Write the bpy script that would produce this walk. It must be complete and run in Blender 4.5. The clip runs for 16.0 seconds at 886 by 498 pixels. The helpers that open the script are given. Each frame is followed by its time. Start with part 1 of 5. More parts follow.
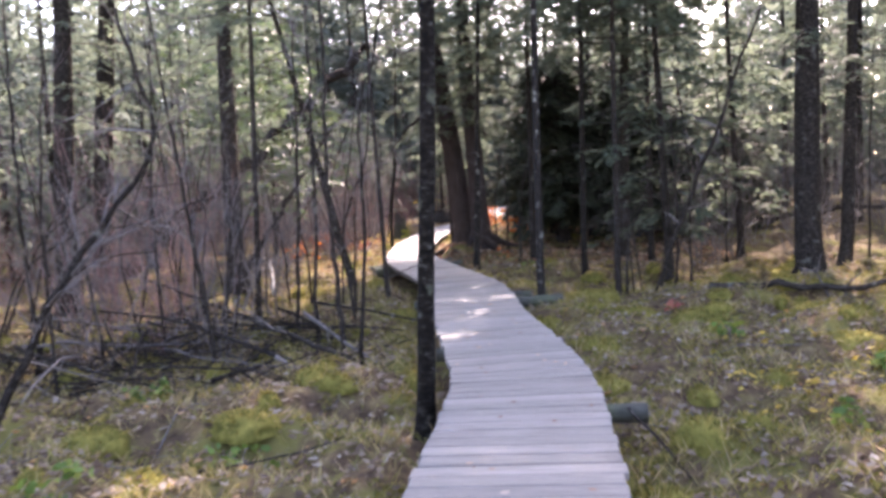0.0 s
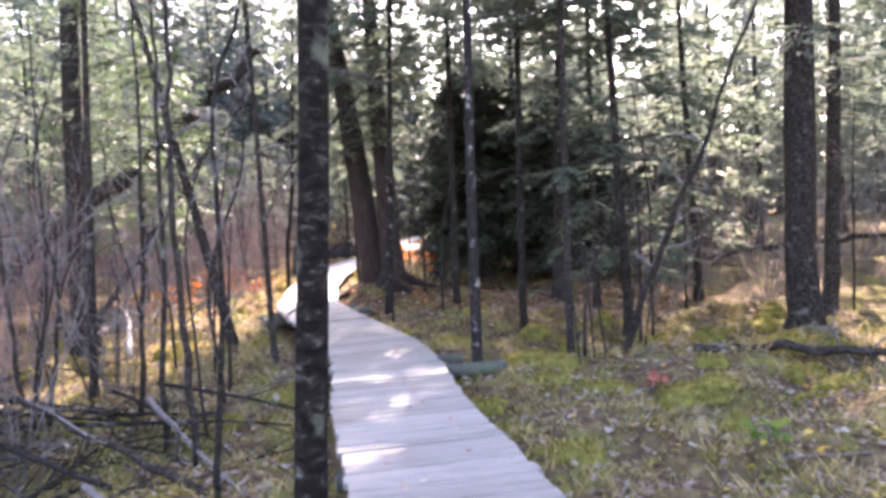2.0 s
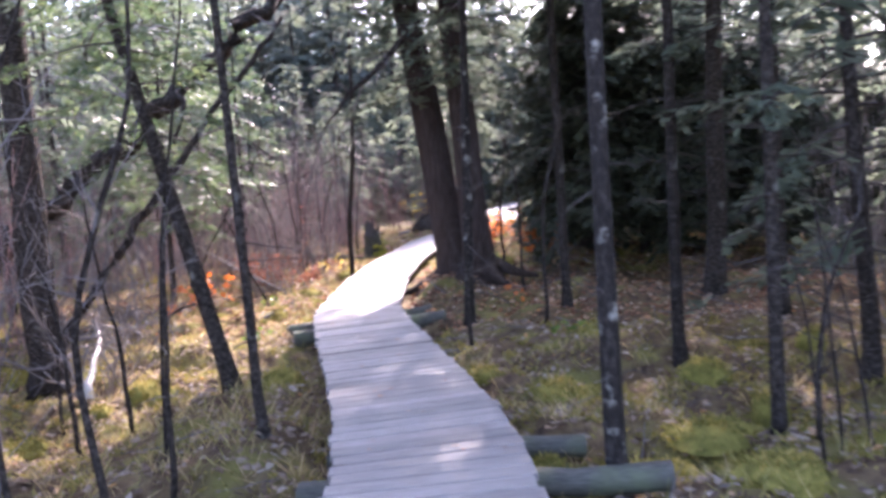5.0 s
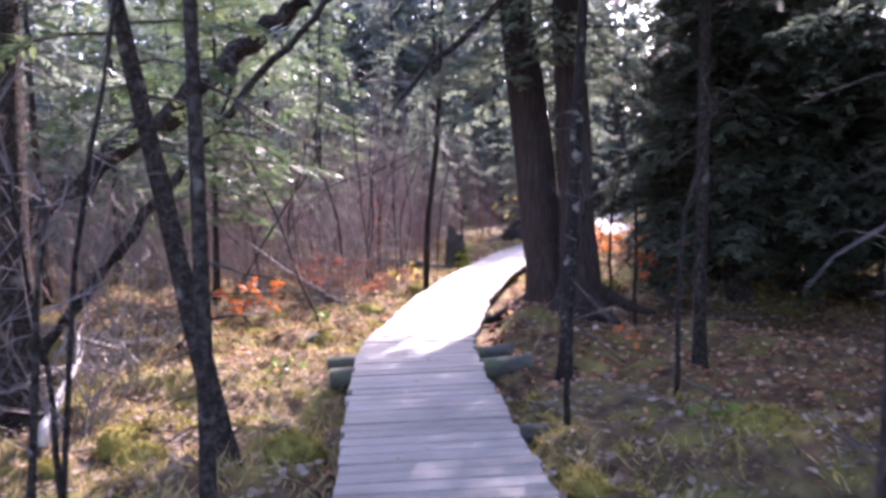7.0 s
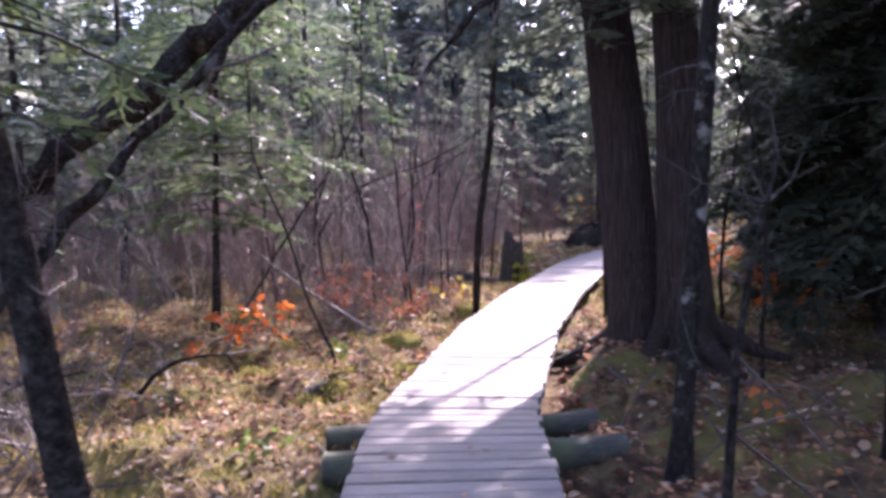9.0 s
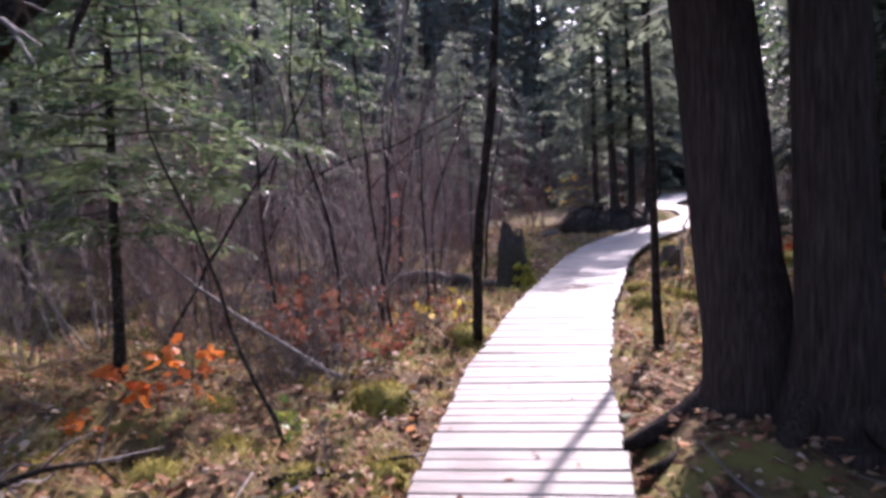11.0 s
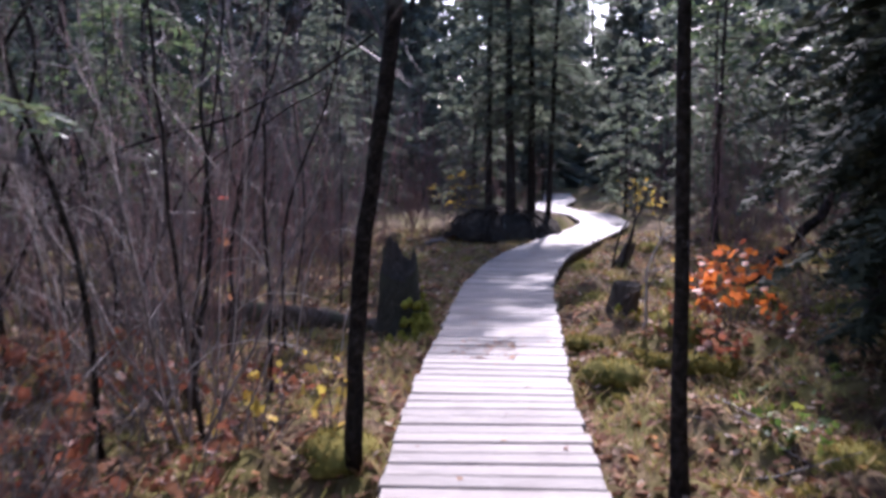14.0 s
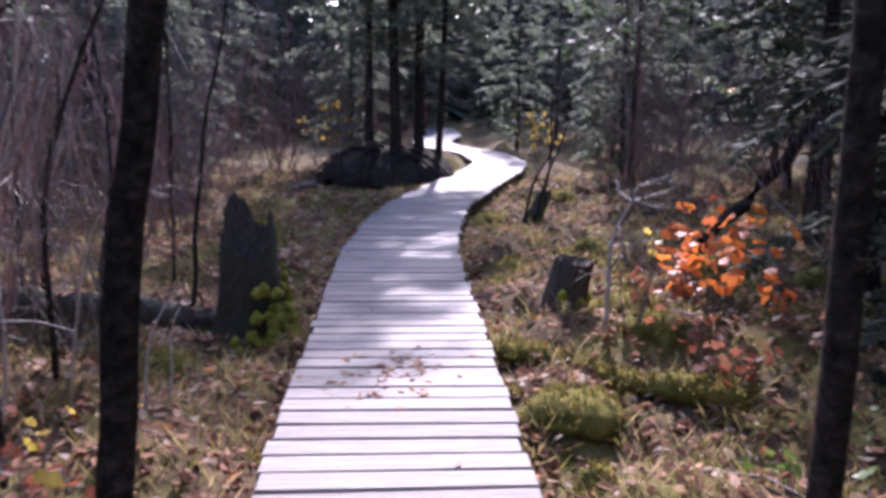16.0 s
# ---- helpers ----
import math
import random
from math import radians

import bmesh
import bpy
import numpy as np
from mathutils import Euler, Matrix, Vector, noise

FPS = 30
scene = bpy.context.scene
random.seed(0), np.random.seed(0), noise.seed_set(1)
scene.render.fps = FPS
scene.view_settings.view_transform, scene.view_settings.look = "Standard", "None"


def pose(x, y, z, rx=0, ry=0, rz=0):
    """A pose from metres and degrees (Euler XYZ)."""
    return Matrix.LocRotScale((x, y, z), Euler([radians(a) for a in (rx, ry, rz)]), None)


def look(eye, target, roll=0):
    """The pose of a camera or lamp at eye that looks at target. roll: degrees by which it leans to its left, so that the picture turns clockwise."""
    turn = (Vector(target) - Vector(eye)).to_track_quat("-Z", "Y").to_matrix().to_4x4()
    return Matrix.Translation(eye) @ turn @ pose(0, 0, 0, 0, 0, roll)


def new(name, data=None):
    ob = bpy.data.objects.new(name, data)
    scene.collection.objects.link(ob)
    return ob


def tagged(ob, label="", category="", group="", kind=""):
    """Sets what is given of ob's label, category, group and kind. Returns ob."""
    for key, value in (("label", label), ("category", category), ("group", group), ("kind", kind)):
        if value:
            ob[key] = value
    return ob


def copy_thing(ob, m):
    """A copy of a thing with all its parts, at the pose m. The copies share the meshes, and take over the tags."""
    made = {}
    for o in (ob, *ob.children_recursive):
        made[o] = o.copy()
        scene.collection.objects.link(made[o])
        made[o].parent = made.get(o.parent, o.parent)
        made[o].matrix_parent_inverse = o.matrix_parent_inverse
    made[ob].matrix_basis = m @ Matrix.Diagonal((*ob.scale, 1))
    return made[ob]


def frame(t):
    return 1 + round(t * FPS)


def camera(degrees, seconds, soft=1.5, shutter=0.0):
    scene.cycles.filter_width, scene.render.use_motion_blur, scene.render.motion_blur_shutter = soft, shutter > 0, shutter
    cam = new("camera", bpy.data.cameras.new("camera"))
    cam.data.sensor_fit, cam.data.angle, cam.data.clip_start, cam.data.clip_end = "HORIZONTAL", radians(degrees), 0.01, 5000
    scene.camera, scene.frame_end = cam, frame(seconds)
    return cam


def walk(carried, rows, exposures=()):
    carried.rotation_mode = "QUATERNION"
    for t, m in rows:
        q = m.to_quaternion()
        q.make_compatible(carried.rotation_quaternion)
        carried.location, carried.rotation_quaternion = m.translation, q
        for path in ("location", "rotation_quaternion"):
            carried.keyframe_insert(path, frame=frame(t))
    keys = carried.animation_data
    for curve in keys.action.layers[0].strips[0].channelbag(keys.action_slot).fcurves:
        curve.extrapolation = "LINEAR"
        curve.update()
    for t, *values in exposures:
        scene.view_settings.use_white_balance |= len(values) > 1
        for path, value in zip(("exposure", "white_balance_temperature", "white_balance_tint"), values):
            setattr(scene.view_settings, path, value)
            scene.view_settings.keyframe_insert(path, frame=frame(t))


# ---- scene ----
cam = camera(56.7, 16.0, soft=3.4, shutter=0.5)
PATH = [
    (0, (3.22, -0.149, 1.434), (2.833, 1.807, 1.283), -3.9),
    (0.5, (3.101, 0.49, 1.422), (2.767, 2.457, 1.279), -4.0),
    (1, (2.958, 1.093, 1.481), (2.686, 3.07, 1.347), -4.2),
    (1.5, (2.833, 1.924, 1.485), (2.624, 3.91, 1.367), -3.8),
    (2, (2.701, 2.657, 1.467), (2.543, 4.649, 1.372), -3.7),
    (2.5, (2.624, 3.5, 1.455), (2.475, 5.491, 1.344), -4.1),
    (3, (2.575, 4.258, 1.423), (2.444, 6.249, 1.281), -4.7),
    (3.5, (2.599, 4.977, 1.41), (2.488, 6.967, 1.241), -4.9),
    (4, (2.523, 5.593, 1.421), (2.439, 7.584, 1.248), -4.2),
    (4.5, (2.485, 6.274, 1.483), (2.25, 8.253, 1.309), -5.4),
    (5, (2.396, 6.91, 1.464), (1.982, 8.86, 1.3), -5.5),
    (7.5, (1.716, 9.971, 1.434), (1.041, 11.848, 1.292), -1.7),
    (8, (1.52, 10.648, 1.422), (0.787, 12.503, 1.274), -1.9),
    (8.5, (1.355, 11.125, 1.441), (0.606, 12.974, 1.296), -1.9),
    (9, (1.146, 11.667, 1.415), (0.386, 13.511, 1.276), -1.7),
    (11.5, (-0.304, 14.728, 1.509), (-0.973, 16.602, 1.307), -2.9),
    (12, (-0.535, 15.329, 1.487), (-1.143, 17.224, 1.287), -1.5),
    (12.5, (-0.719, 15.781, 1.511), (-1.251, 17.691, 1.248), -1.0),
    (13, (-0.884, 16.262, 1.495), (-1.353, 18.182, 1.189), -0.7),
    (13.5, (-1.029, 16.788, 1.513), (-1.454, 18.722, 1.228), -0.6),
    (14, (-1.175, 17.374, 1.535), (-1.55, 19.325, 1.306), -0.4),
    (14.5, (-1.302, 17.99, 1.542), (-1.599, 19.96, 1.359), -0.3),
    (15, (-1.415, 18.584, 1.524), (-1.634, 20.559, 1.298), -0.1),
    (15.5, (-1.519, 19.162, 1.503), (-1.651, 21.134, 1.196), 0.3),
    (16, (-1.589, 19.698, 1.454), (-1.66, 21.659, 1.066), 0.6),
]
walk(cam, [(t, look(eye, target, roll)) for t, eye, target, roll in PATH], exposures=[(0.0, 3.1, 6900, 30), (0.6, 3.4, 6900, 30), (2.0, 3.66, 6850, 31), (3.5, 3.82, 6800, 32), (5.0, 3.42, 6250, 34), (7.5, 3.12, 6050, 41), (9.0, 2.7, 6000, 41), (11.5, 2.15, 6050, 33), (12.0, 2.4, 6000, 31), (12.5, 2.12, 5950, 29), (13.0, 1.85, 5850, 29), (13.5, 1.98, 5800, 29), (14.0, 1.75, 5700, 31), (15.0, 2.0, 5650, 33), (16.0, 1.95, 5650, 36)])

# ---- daylight ----
SUN_AZ, SUN_EL = 2.0, 38.0
sun_way = Vector((math.sin(radians(SUN_AZ)) * math.cos(radians(SUN_EL)), math.cos(radians(SUN_AZ)) * math.cos(radians(SUN_EL)), math.sin(radians(SUN_EL))))
world = bpy.data.worlds.new("sky")
scene.world = world
world.use_nodes = True
sky = world.node_tree.nodes.new("ShaderNodeTexSky")
sky.sky_type, sky.sun_disc = "NISHITA", False
sky.sun_elevation, sky.sun_rotation = radians(SUN_EL), radians(SUN_AZ)
sky.dust_density = 1.5
world.node_tree.links.new(sky.outputs[0], world.node_tree.nodes["Background"].inputs[0])
world.node_tree.nodes["Background"].inputs[1].default_value = 0.15
sun_data = bpy.data.lights.new("sun", "SUN")
sun_data.energy, sun_data.angle, sun_data.color = 3.0, radians(0.9), (1.0, 0.93, 0.84)
sun_lamp = new("sun", sun_data)
sun_lamp.matrix_world = look(sun_way * 80, (0, 0, 0))


# ---- materials ----
def material(name, stops, scale=(1, 1, 1), detail=8.0, rough=0.8, bump=0.3, bump_scale=1.0, random_value=0.0, island=False,
             see_through=0.0, specular=0.3, noise_scale=6.0, space="Object", second=None):
    """stops: (place, colour) of a ramp over stretched noise. second: (scale, low, high, colour, coordinates) of larger stains."""
    m = bpy.data.materials.new(name)
    m.use_nodes = True
    t = m.node_tree
    n, k = t.nodes, t.links
    bsdf = n["Principled BSDF"]
    bsdf.inputs["Roughness"].default_value = rough
    bsdf.inputs["Specular IOR Level"].default_value = specular
    co = n.new("ShaderNodeTexCoord")
    info = n.new("ShaderNodeObjectInfo")
    mp = n.new("ShaderNodeMapping")
    mp.inputs["Scale"].default_value = scale
    k.new(co.outputs[space], mp.inputs["Vector"])
    shift = n.new("ShaderNodeVectorMath")
    shift.operation = "SCALE"
    shift.inputs[0].default_value = (17.0, 31.0, 11.0)
    k.new(info.outputs["Random"], shift.inputs["Scale"])
    if space == "Object":
        k.new(shift.outputs[0], mp.inputs["Location"])
    tex = n.new("ShaderNodeTexNoise")
    tex.inputs["Scale"].default_value, tex.inputs["Detail"].default_value, tex.inputs["Roughness"].default_value = noise_scale, detail, 0.65
    k.new(mp.outputs[0], tex.inputs["Vector"])
    ramp = n.new("ShaderNodeValToRGB")
    while len(ramp.color_ramp.elements) < len(stops):
        ramp.color_ramp.elements.new(0.5)
    for e, (p, c) in zip(ramp.color_ramp.elements, stops):
        e.position, e.color = p, (*c, 1)
    colour = ramp.outputs[0]
    if island:
        geo = n.new("ShaderNodeNewGeometry")
        k.new(geo.outputs["Random Per Island"], ramp.inputs[0])
    else:
        k.new(tex.outputs[0], ramp.inputs[0])
    if second:
        s2, low, high, c2, space2 = second
        tex2 = n.new("ShaderNodeTexNoise")
        tex2.inputs["Scale"].default_value, tex2.inputs["Detail"].default_value = s2, 6.0
        k.new(co.outputs[space2] if space2 != "World" else n.new("ShaderNodeNewGeometry").outputs["Position"], tex2.inputs["Vector"])
        rng2 = n.new("ShaderNodeMapRange")
        rng2.inputs[1].default_value, rng2.inputs[2].default_value = low, high
        k.new(tex2.outputs[0], rng2.inputs[0])
        mix = n.new("ShaderNodeMix")
        mix.data_type = "RGBA"
        k.new(rng2.outputs[0], mix.inputs["Factor"])
        k.new(colour, mix.inputs["A"])
        mix.inputs["B"].default_value = (*c2, 1)
        colour = mix.outputs["Result"]
    if random_value:
        hsv = n.new("ShaderNodeHueSaturation")
        rv = n.new("ShaderNodeMapRange")
        rv.inputs[3].default_value, rv.inputs[4].default_value = 1 - random_value, 1 + random_value
        k.new(info.outputs["Random"], rv.inputs[0])
        k.new(rv.outputs[0], hsv.inputs["Value"])
        k.new(colour, hsv.inputs["Color"])
        colour = hsv.outputs[0]
    k.new(colour, bsdf.inputs["Base Color"])
    if bump:
        b = n.new("ShaderNodeBump")
        b.inputs["Strength"].default_value, b.inputs["Distance"].default_value = bump, 0.02 * bump_scale
        k.new(tex.outputs[0], b.inputs["Height"])
        k.new(b.outputs[0], bsdf.inputs["Normal"])
    if see_through:
        tr = n.new("ShaderNodeBsdfTranslucent")
        k.new(colour, tr.inputs["Color"])
        mx = n.new("ShaderNodeMixShader")
        mx.inputs[0].default_value = see_through
        k.new(bsdf.outputs[0], mx.inputs[1])
        k.new(tr.outputs[0], mx.inputs[2])
        k.new(mx.outputs[0], n["Material Output"].inputs["Surface"])
    return m


BOARD = material("weathered_board", [(0.25, (0.118, 0.102, 0.090)), (0.5, (0.205, 0.182, 0.162)), (0.75, (0.30, 0.268, 0.240))], scale=(1.2, 22, 22),
                 rough=0.6, bump=0.4, random_value=0.17, specular=0.3, noise_scale=3.0, second=(1.7, 0.56, 0.72, (0.15, 0.125, 0.11), "World"))
TIMBER = material("dark_timber", [(0.3, (0.05, 0.042, 0.038)), (0.7, (0.13, 0.115, 0.105))], scale=(1, 1, 8), rough=0.85)
LOG = material("peeled_log", [(0.3, (0.030, 0.028, 0.022)), (0.55, (0.072, 0.070, 0.055)), (0.75, (0.125, 0.12, 0.095))], scale=(2, 14, 14), rough=0.8,
               second=(3.0, 0.5, 0.7, (0.10, 0.115, 0.06), "Object"))
LOG_END = material("log_end", [(0.3, (0.12, 0.095, 0.07)), (0.7, (0.30, 0.25, 0.2))], noise_scale=14, rough=0.85)
BARK = material("conifer_bark", [(0.32, (0.011, 0.009, 0.008)), (0.5, (0.033, 0.027, 0.023)), (0.72, (0.085, 0.073, 0.063))], scale=(6, 6, 7.0), rough=0.95,
                bump=1.0, bump_scale=2.0, random_value=0.2, specular=0.05, noise_scale=4.0, second=(5.0, 0.61, 0.71, (0.14, 0.135, 0.115), "Object"))
CEDAR = material("cedar_bark", [(0.3, (0.017, 0.012, 0.011)), (0.5, (0.046, 0.034, 0.030)), (0.72, (0.10, 0.077, 0.070))], scale=(16, 16, 0.9), rough=0.92,
                 bump=1.0, bump_scale=2.2, specular=0.1, noise_scale=4.0)
PALE_BARK = material("patched_bark", [(0.35, (0.008, 0.007, 0.006)), (0.52, (0.020, 0.016, 0.014)), (0.68, (0.045, 0.038, 0.033))], scale=(5, 5, 3), rough=0.85,
                     bump=0.6, specular=0.15, second=(8.0, 0.57, 0.68, (0.20, 0.19, 0.165), "Object"))
BANDED_BARK = material("lichen_banded_bark", [(0.38, (0.006, 0.005, 0.0045)), (0.54, (0.015, 0.012, 0.010)), (0.64, (0.045, 0.041, 0.035)), (0.72, (0.20, 0.20, 0.17))], scale=(2.2, 2.2, 4.5), rough=0.92,
                       bump=0.9, bump_scale=1.6, specular=0.08, second=(5.0, 0.60, 0.70, (0.10, 0.105, 0.075), "Object"))
TWIG = material("dead_twig", [(0.3, (0.07, 0.058, 0.055)), (0.7, (0.20, 0.175, 0.165))], scale=(6, 6, 3), rough=0.6, bump=0.2, random_value=0.25, specular=0.15)
# TWIG darkened; on stems in the shade this colour stands in for shade
LIMB = material("dead_limb", [(0.3, (0.030, 0.025, 0.022)), (0.7, (0.095, 0.082, 0.074))], scale=(6, 6, 3), rough=0.8, bump=0.2, random_value=0.25, specular=0.08)
RED_TWIG = material("shrub_twig", [(0.3, (0.12, 0.066, 0.062)), (0.7, (0.29, 0.182, 0.165))], scale=(6, 6, 3), rough=0.5, bump=0.0, random_value=0.25, specular=0.15)
PALE_WOOD = material("barkless_wood", [(0.3, (0.22, 0.19, 0.16)), (0.7, (0.48, 0.44, 0.4))], scale=(9, 9, 3), rough=0.65, bump=0.3)
ROT = material("rotten_wood", [(0.3, (0.035, 0.028, 0.024)), (0.55, (0.10, 0.085, 0.07)), (0.75, (0.21, 0.19, 0.165))], scale=(11, 11, 1.8), rough=0.95, bump=1.0, bump_scale=2.0,
               second=(2.6, 0.52, 0.66, (0.09, 0.105, 0.05), "Object"))
STUMP_WOOD = material("mossed_rotten_wood", [(0.3, (0.03, 0.028, 0.022)), (0.55, (0.085, 0.082, 0.06)), (0.75, (0.16, 0.15, 0.125))], scale=(13, 13, 2.2), rough=0.95, bump=1.0, bump_scale=2.4,
                      second=(3.4, 0.50, 0.64, (0.085, 0.092, 0.055), "Object"))
MOSS = material("moss", [(0.3, (0.06, 0.060, 0.015)), (0.5, (0.155, 0.138, 0.032)), (0.7, (0.28, 0.232, 0.06))], noise_scale=9, rough=0.95, bump=1.0, bump_scale=1.5, specular=0.1,
                see_through=0.12, space="Object")
BRIGHT_MOSS = material("bright_moss", [(0.3, (0.12, 0.13, 0.02)), (0.5, (0.28, 0.27, 0.04)), (0.7, (0.42, 0.38, 0.07))], noise_scale=12, rough=0.95, bump=1.0, bump_scale=1.5, specular=0.1, see_through=0.2)
NEEDLE = material("needle", [(0.0, (0.085, 0.110, 0.075)), (0.5, (0.125, 0.152, 0.105)), (1.0, (0.165, 0.190, 0.130))], island=True, rough=0.65, bump=0, see_through=0.66,
                  random_value=0.2, specular=0.16)
NEEDLE_LIGHT = material("fresh_needle", [(0.0, (0.050, 0.088, 0.042)), (0.5, (0.090, 0.132, 0.062)), (1.0, (0.140, 0.175, 0.075))], island=True, rough=0.45, bump=0, see_through=0.5,
                        random_value=0.1, specular=0.35)
# needles darkened in colour: the shade and backlight on the firs is painted in
NEEDLE_SHADED = material("shaded_needle", [(0.0, (0.036, 0.044, 0.032)), (0.5, (0.056, 0.068, 0.045)), (1.0, (0.080, 0.090, 0.056))], island=True, rough=0.6, bump=0, see_through=0.2,
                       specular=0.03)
# paler and greyer than NEEDLE: distance haze is put into the colour
NEEDLE_HAZED = material("hazed_needle", [(0.0, (0.13, 0.155, 0.13)), (0.5, (0.17, 0.195, 0.16)), (1.0, (0.21, 0.235, 0.19))], island=True, rough=0.7, bump=0, see_through=0.78, specular=0.15)
GRASS = material("grass_blade", [(0.0, (0.16, 0.17, 0.045)), (0.4, (0.28, 0.25, 0.08)), (0.7, (0.42, 0.33, 0.15)), (1.0, (0.46, 0.33, 0.19))], island=True, rough=0.5, bump=0, see_through=0.4)
LITTER = material("fallen_leaf", [(0.0, (0.085, 0.038, 0.024)), (0.4, (0.24, 0.115, 0.066)), (0.75, (0.36, 0.215, 0.125)), (0.92, (0.50, 0.41, 0.32)), (1.0, (0.50, 0.20, 0.05))], island=True,
                  rough=0.75, bump=0, see_through=0.3, specular=0.1)
GREY_LITTER = material("old_leaf", [(0.0, (0.10, 0.070, 0.052)), (0.4, (0.21, 0.152, 0.112)), (0.8, (0.29, 0.23, 0.175)), (0.95, (0.36, 0.31, 0.26)), (1.0, (0.46, 0.22, 0.07))], island=True, rough=0.75, bump=0, see_through=0.3, specular=0.1)
ORANGE_LEAF = material("oak_leaf", [(0.0, (0.42, 0.10, 0.02)), (0.5, (0.60, 0.20, 0.035)), (1.0, (0.50, 0.13, 0.05))], island=True, rough=0.5, bump=0, see_through=0.5)
RED_LEAF = material("red_leaf", [(0.0, (0.30, 0.07, 0.06)), (0.6, (0.45, 0.14, 0.11)), (1.0, (0.38, 0.19, 0.09))], island=True, rough=0.5, bump=0, see_through=0.45)
YELLOW_LEAF = material("yellow_leaf", [(0.0, (0.55, 0.36, 0.05)), (0.6, (0.62, 0.44, 0.10)), (1.0, (0.42, 0.34, 0.06))], island=True, rough=0.5, bump=0, see_through=0.5)
BRONZE_LEAF = material("bronze_leaf", [(0.0, (0.16, 0.05, 0.03)), (0.6, (0.27, 0.10, 0.055)), (1.0, (0.22, 0.12, 0.07))], island=True, rough=0.5, bump=0, see_through=0.4)
GREEN_LEAF = material("green_leaf", [(0.0, (0.06, 0.11, 0.025)), (0.6, (0.13, 0.20, 0.04)), (1.0, (0.24, 0.26, 0.05))], island=True, rough=0.5, bump=0, see_through=0.4)
PEAT = material("dark_peat", [(0.3, (0.018, 0.015, 0.012)), (0.6, (0.05, 0.042, 0.034)), (0.8, (0.09, 0.085, 0.05))], noise_scale=7, rough=0.95, bump=1.0, bump_scale=3.0, specular=0.1)
MOSS_BLADE = material("moss_strand", [(0.0, (0.085, 0.086, 0.022)), (0.5, (0.20, 0.172, 0.042)), (1.0, (0.36, 0.275, 0.088))], island=True, rough=0.7, bump=0, see_through=0.35, specular=0.15)
FLOOR = material("forest_floor", [(0.30, (0.028, 0.020, 0.014)), (0.45, (0.085, 0.055, 0.034)), (0.58, (0.14, 0.10, 0.05)), (0.72, (0.24, 0.19, 0.10))], noise_scale=7.0, detail=14, rough=0.95, bump=1.0,
                 bump_scale=3.0, specular=0.1, second=(1.9, 0.50, 0.62, (0.145, 0.128, 0.04), "World"))


# ---- mesh makers ----
class Shape:
    """Collects tubes and blades for one mesh."""

    def __init__(self):
        self.v, self.f = [], []

    def tube(self, points, radii, sides=6, rough=0.0, cap=True, rnd=random):
        pts = [Vector(p) for p in points]
        base = len(self.v)
        up = Vector((0.31, 0.17, 0.93)).normalized()
        for i, p in enumerate(pts):
            way = (pts[min(i + 1, len(pts) - 1)] - pts[max(i - 1, 0)])
            way = way.normalized() if way.length > 1e-6 else Vector((0, 0, 1))
            a = way.cross(Vector((1, 0.05, 0.02)) if abs(way.z) > 0.75 else up).normalized()
            b = way.cross(a)
            for j in range(sides):
                q = 2 * math.pi * j / sides
                r = radii[i] * (1 + (rnd.uniform(-rough, rough) if rough else 0))
                self.v.append(p + (a * math.cos(q) + b * math.sin(q)) * r)
        for i in range(len(pts) - 1):
            for j in range(sides):
                c, d = base + i * sides, base + (i + 1) * sides
                self.f.append((c + j, c + (j + 1) % sides, d + (j + 1) % sides, d + j))
        if cap:
            self.f.append(tuple(range(base + sides - 1, base - 1, -1)))
            self.f.append(tuple(base + (len(pts) - 1) * sides + j for j in range(sides)))

    def blades(self, p, d, s, length, width):
        """Arrays: base, way, side (n x 3), length and width (n): pointed flat blades."""
        l, w = length[:, None], width[:, None]
        mid = p + d * l * 0.45
        quads = np.stack([p, mid + s * w * 0.5, p + d * l, mid - s * w * 0.5], 1).reshape(-1, 3)
        base = len(self.v)
        self.v.extend(quads.tolist())
        self.f.extend([(i, i + 1, i + 2, i + 3) for i in range(base, base + len(quads), 4)])

    def leaves(self, p, d, s, length, width, cup):
        """Many leaves at once, each two faces cupped along the midrib."""
        l, w, n = length[:, None], width[:, None], np.cross(d, s) * (cup * width)[:, None]
        rim = [p, p + d * l * 0.3 + s * w * 0.5 + n, p + d * l * 0.72 + s * w * 0.38 + n, p + d * l, p + d * l * 0.72 - s * w * 0.38 + n, p + d * l * 0.3 - s * w * 0.5 + n]
        quads = np.stack(rim, 1).reshape(-1, 3)
        base = len(self.v)
        self.v.extend(quads.tolist())
        for i in range(base, base + len(quads), 6):
            self.f.append((i, i + 1, i + 2, i + 3))
            self.f.append((i, i + 3, i + 4, i + 5))

    def mesh(self, name, mat, smooth=True):
        me = bpy.data.meshes.new(name)
        me.from_pydata([tuple(v) for v in self.v], [], self.f)
        me.materials.append(mat)
        if smooth:
            me.polygons.foreach_set("use_smooth", [True] * len(me.polygons))
        me.update()
        return me


def mesh_part(name, shape, mat, parent=None, label="", smooth=True):
    ob = new(name, shape.mesh(name, mat, smooth))
    ob.parent = parent
    if label:
        ob["label"] = label
    return ob


def thing(name, label, category, group="", kind="", at=None):
    ob = tagged(new(name), label, category, group, kind)
    if at is not None:
        ob.matrix_basis = at
    return ob


def unit(a):
    return a / np.maximum(np.linalg.norm(a, axis=-1, keepdims=True), 1e-9)


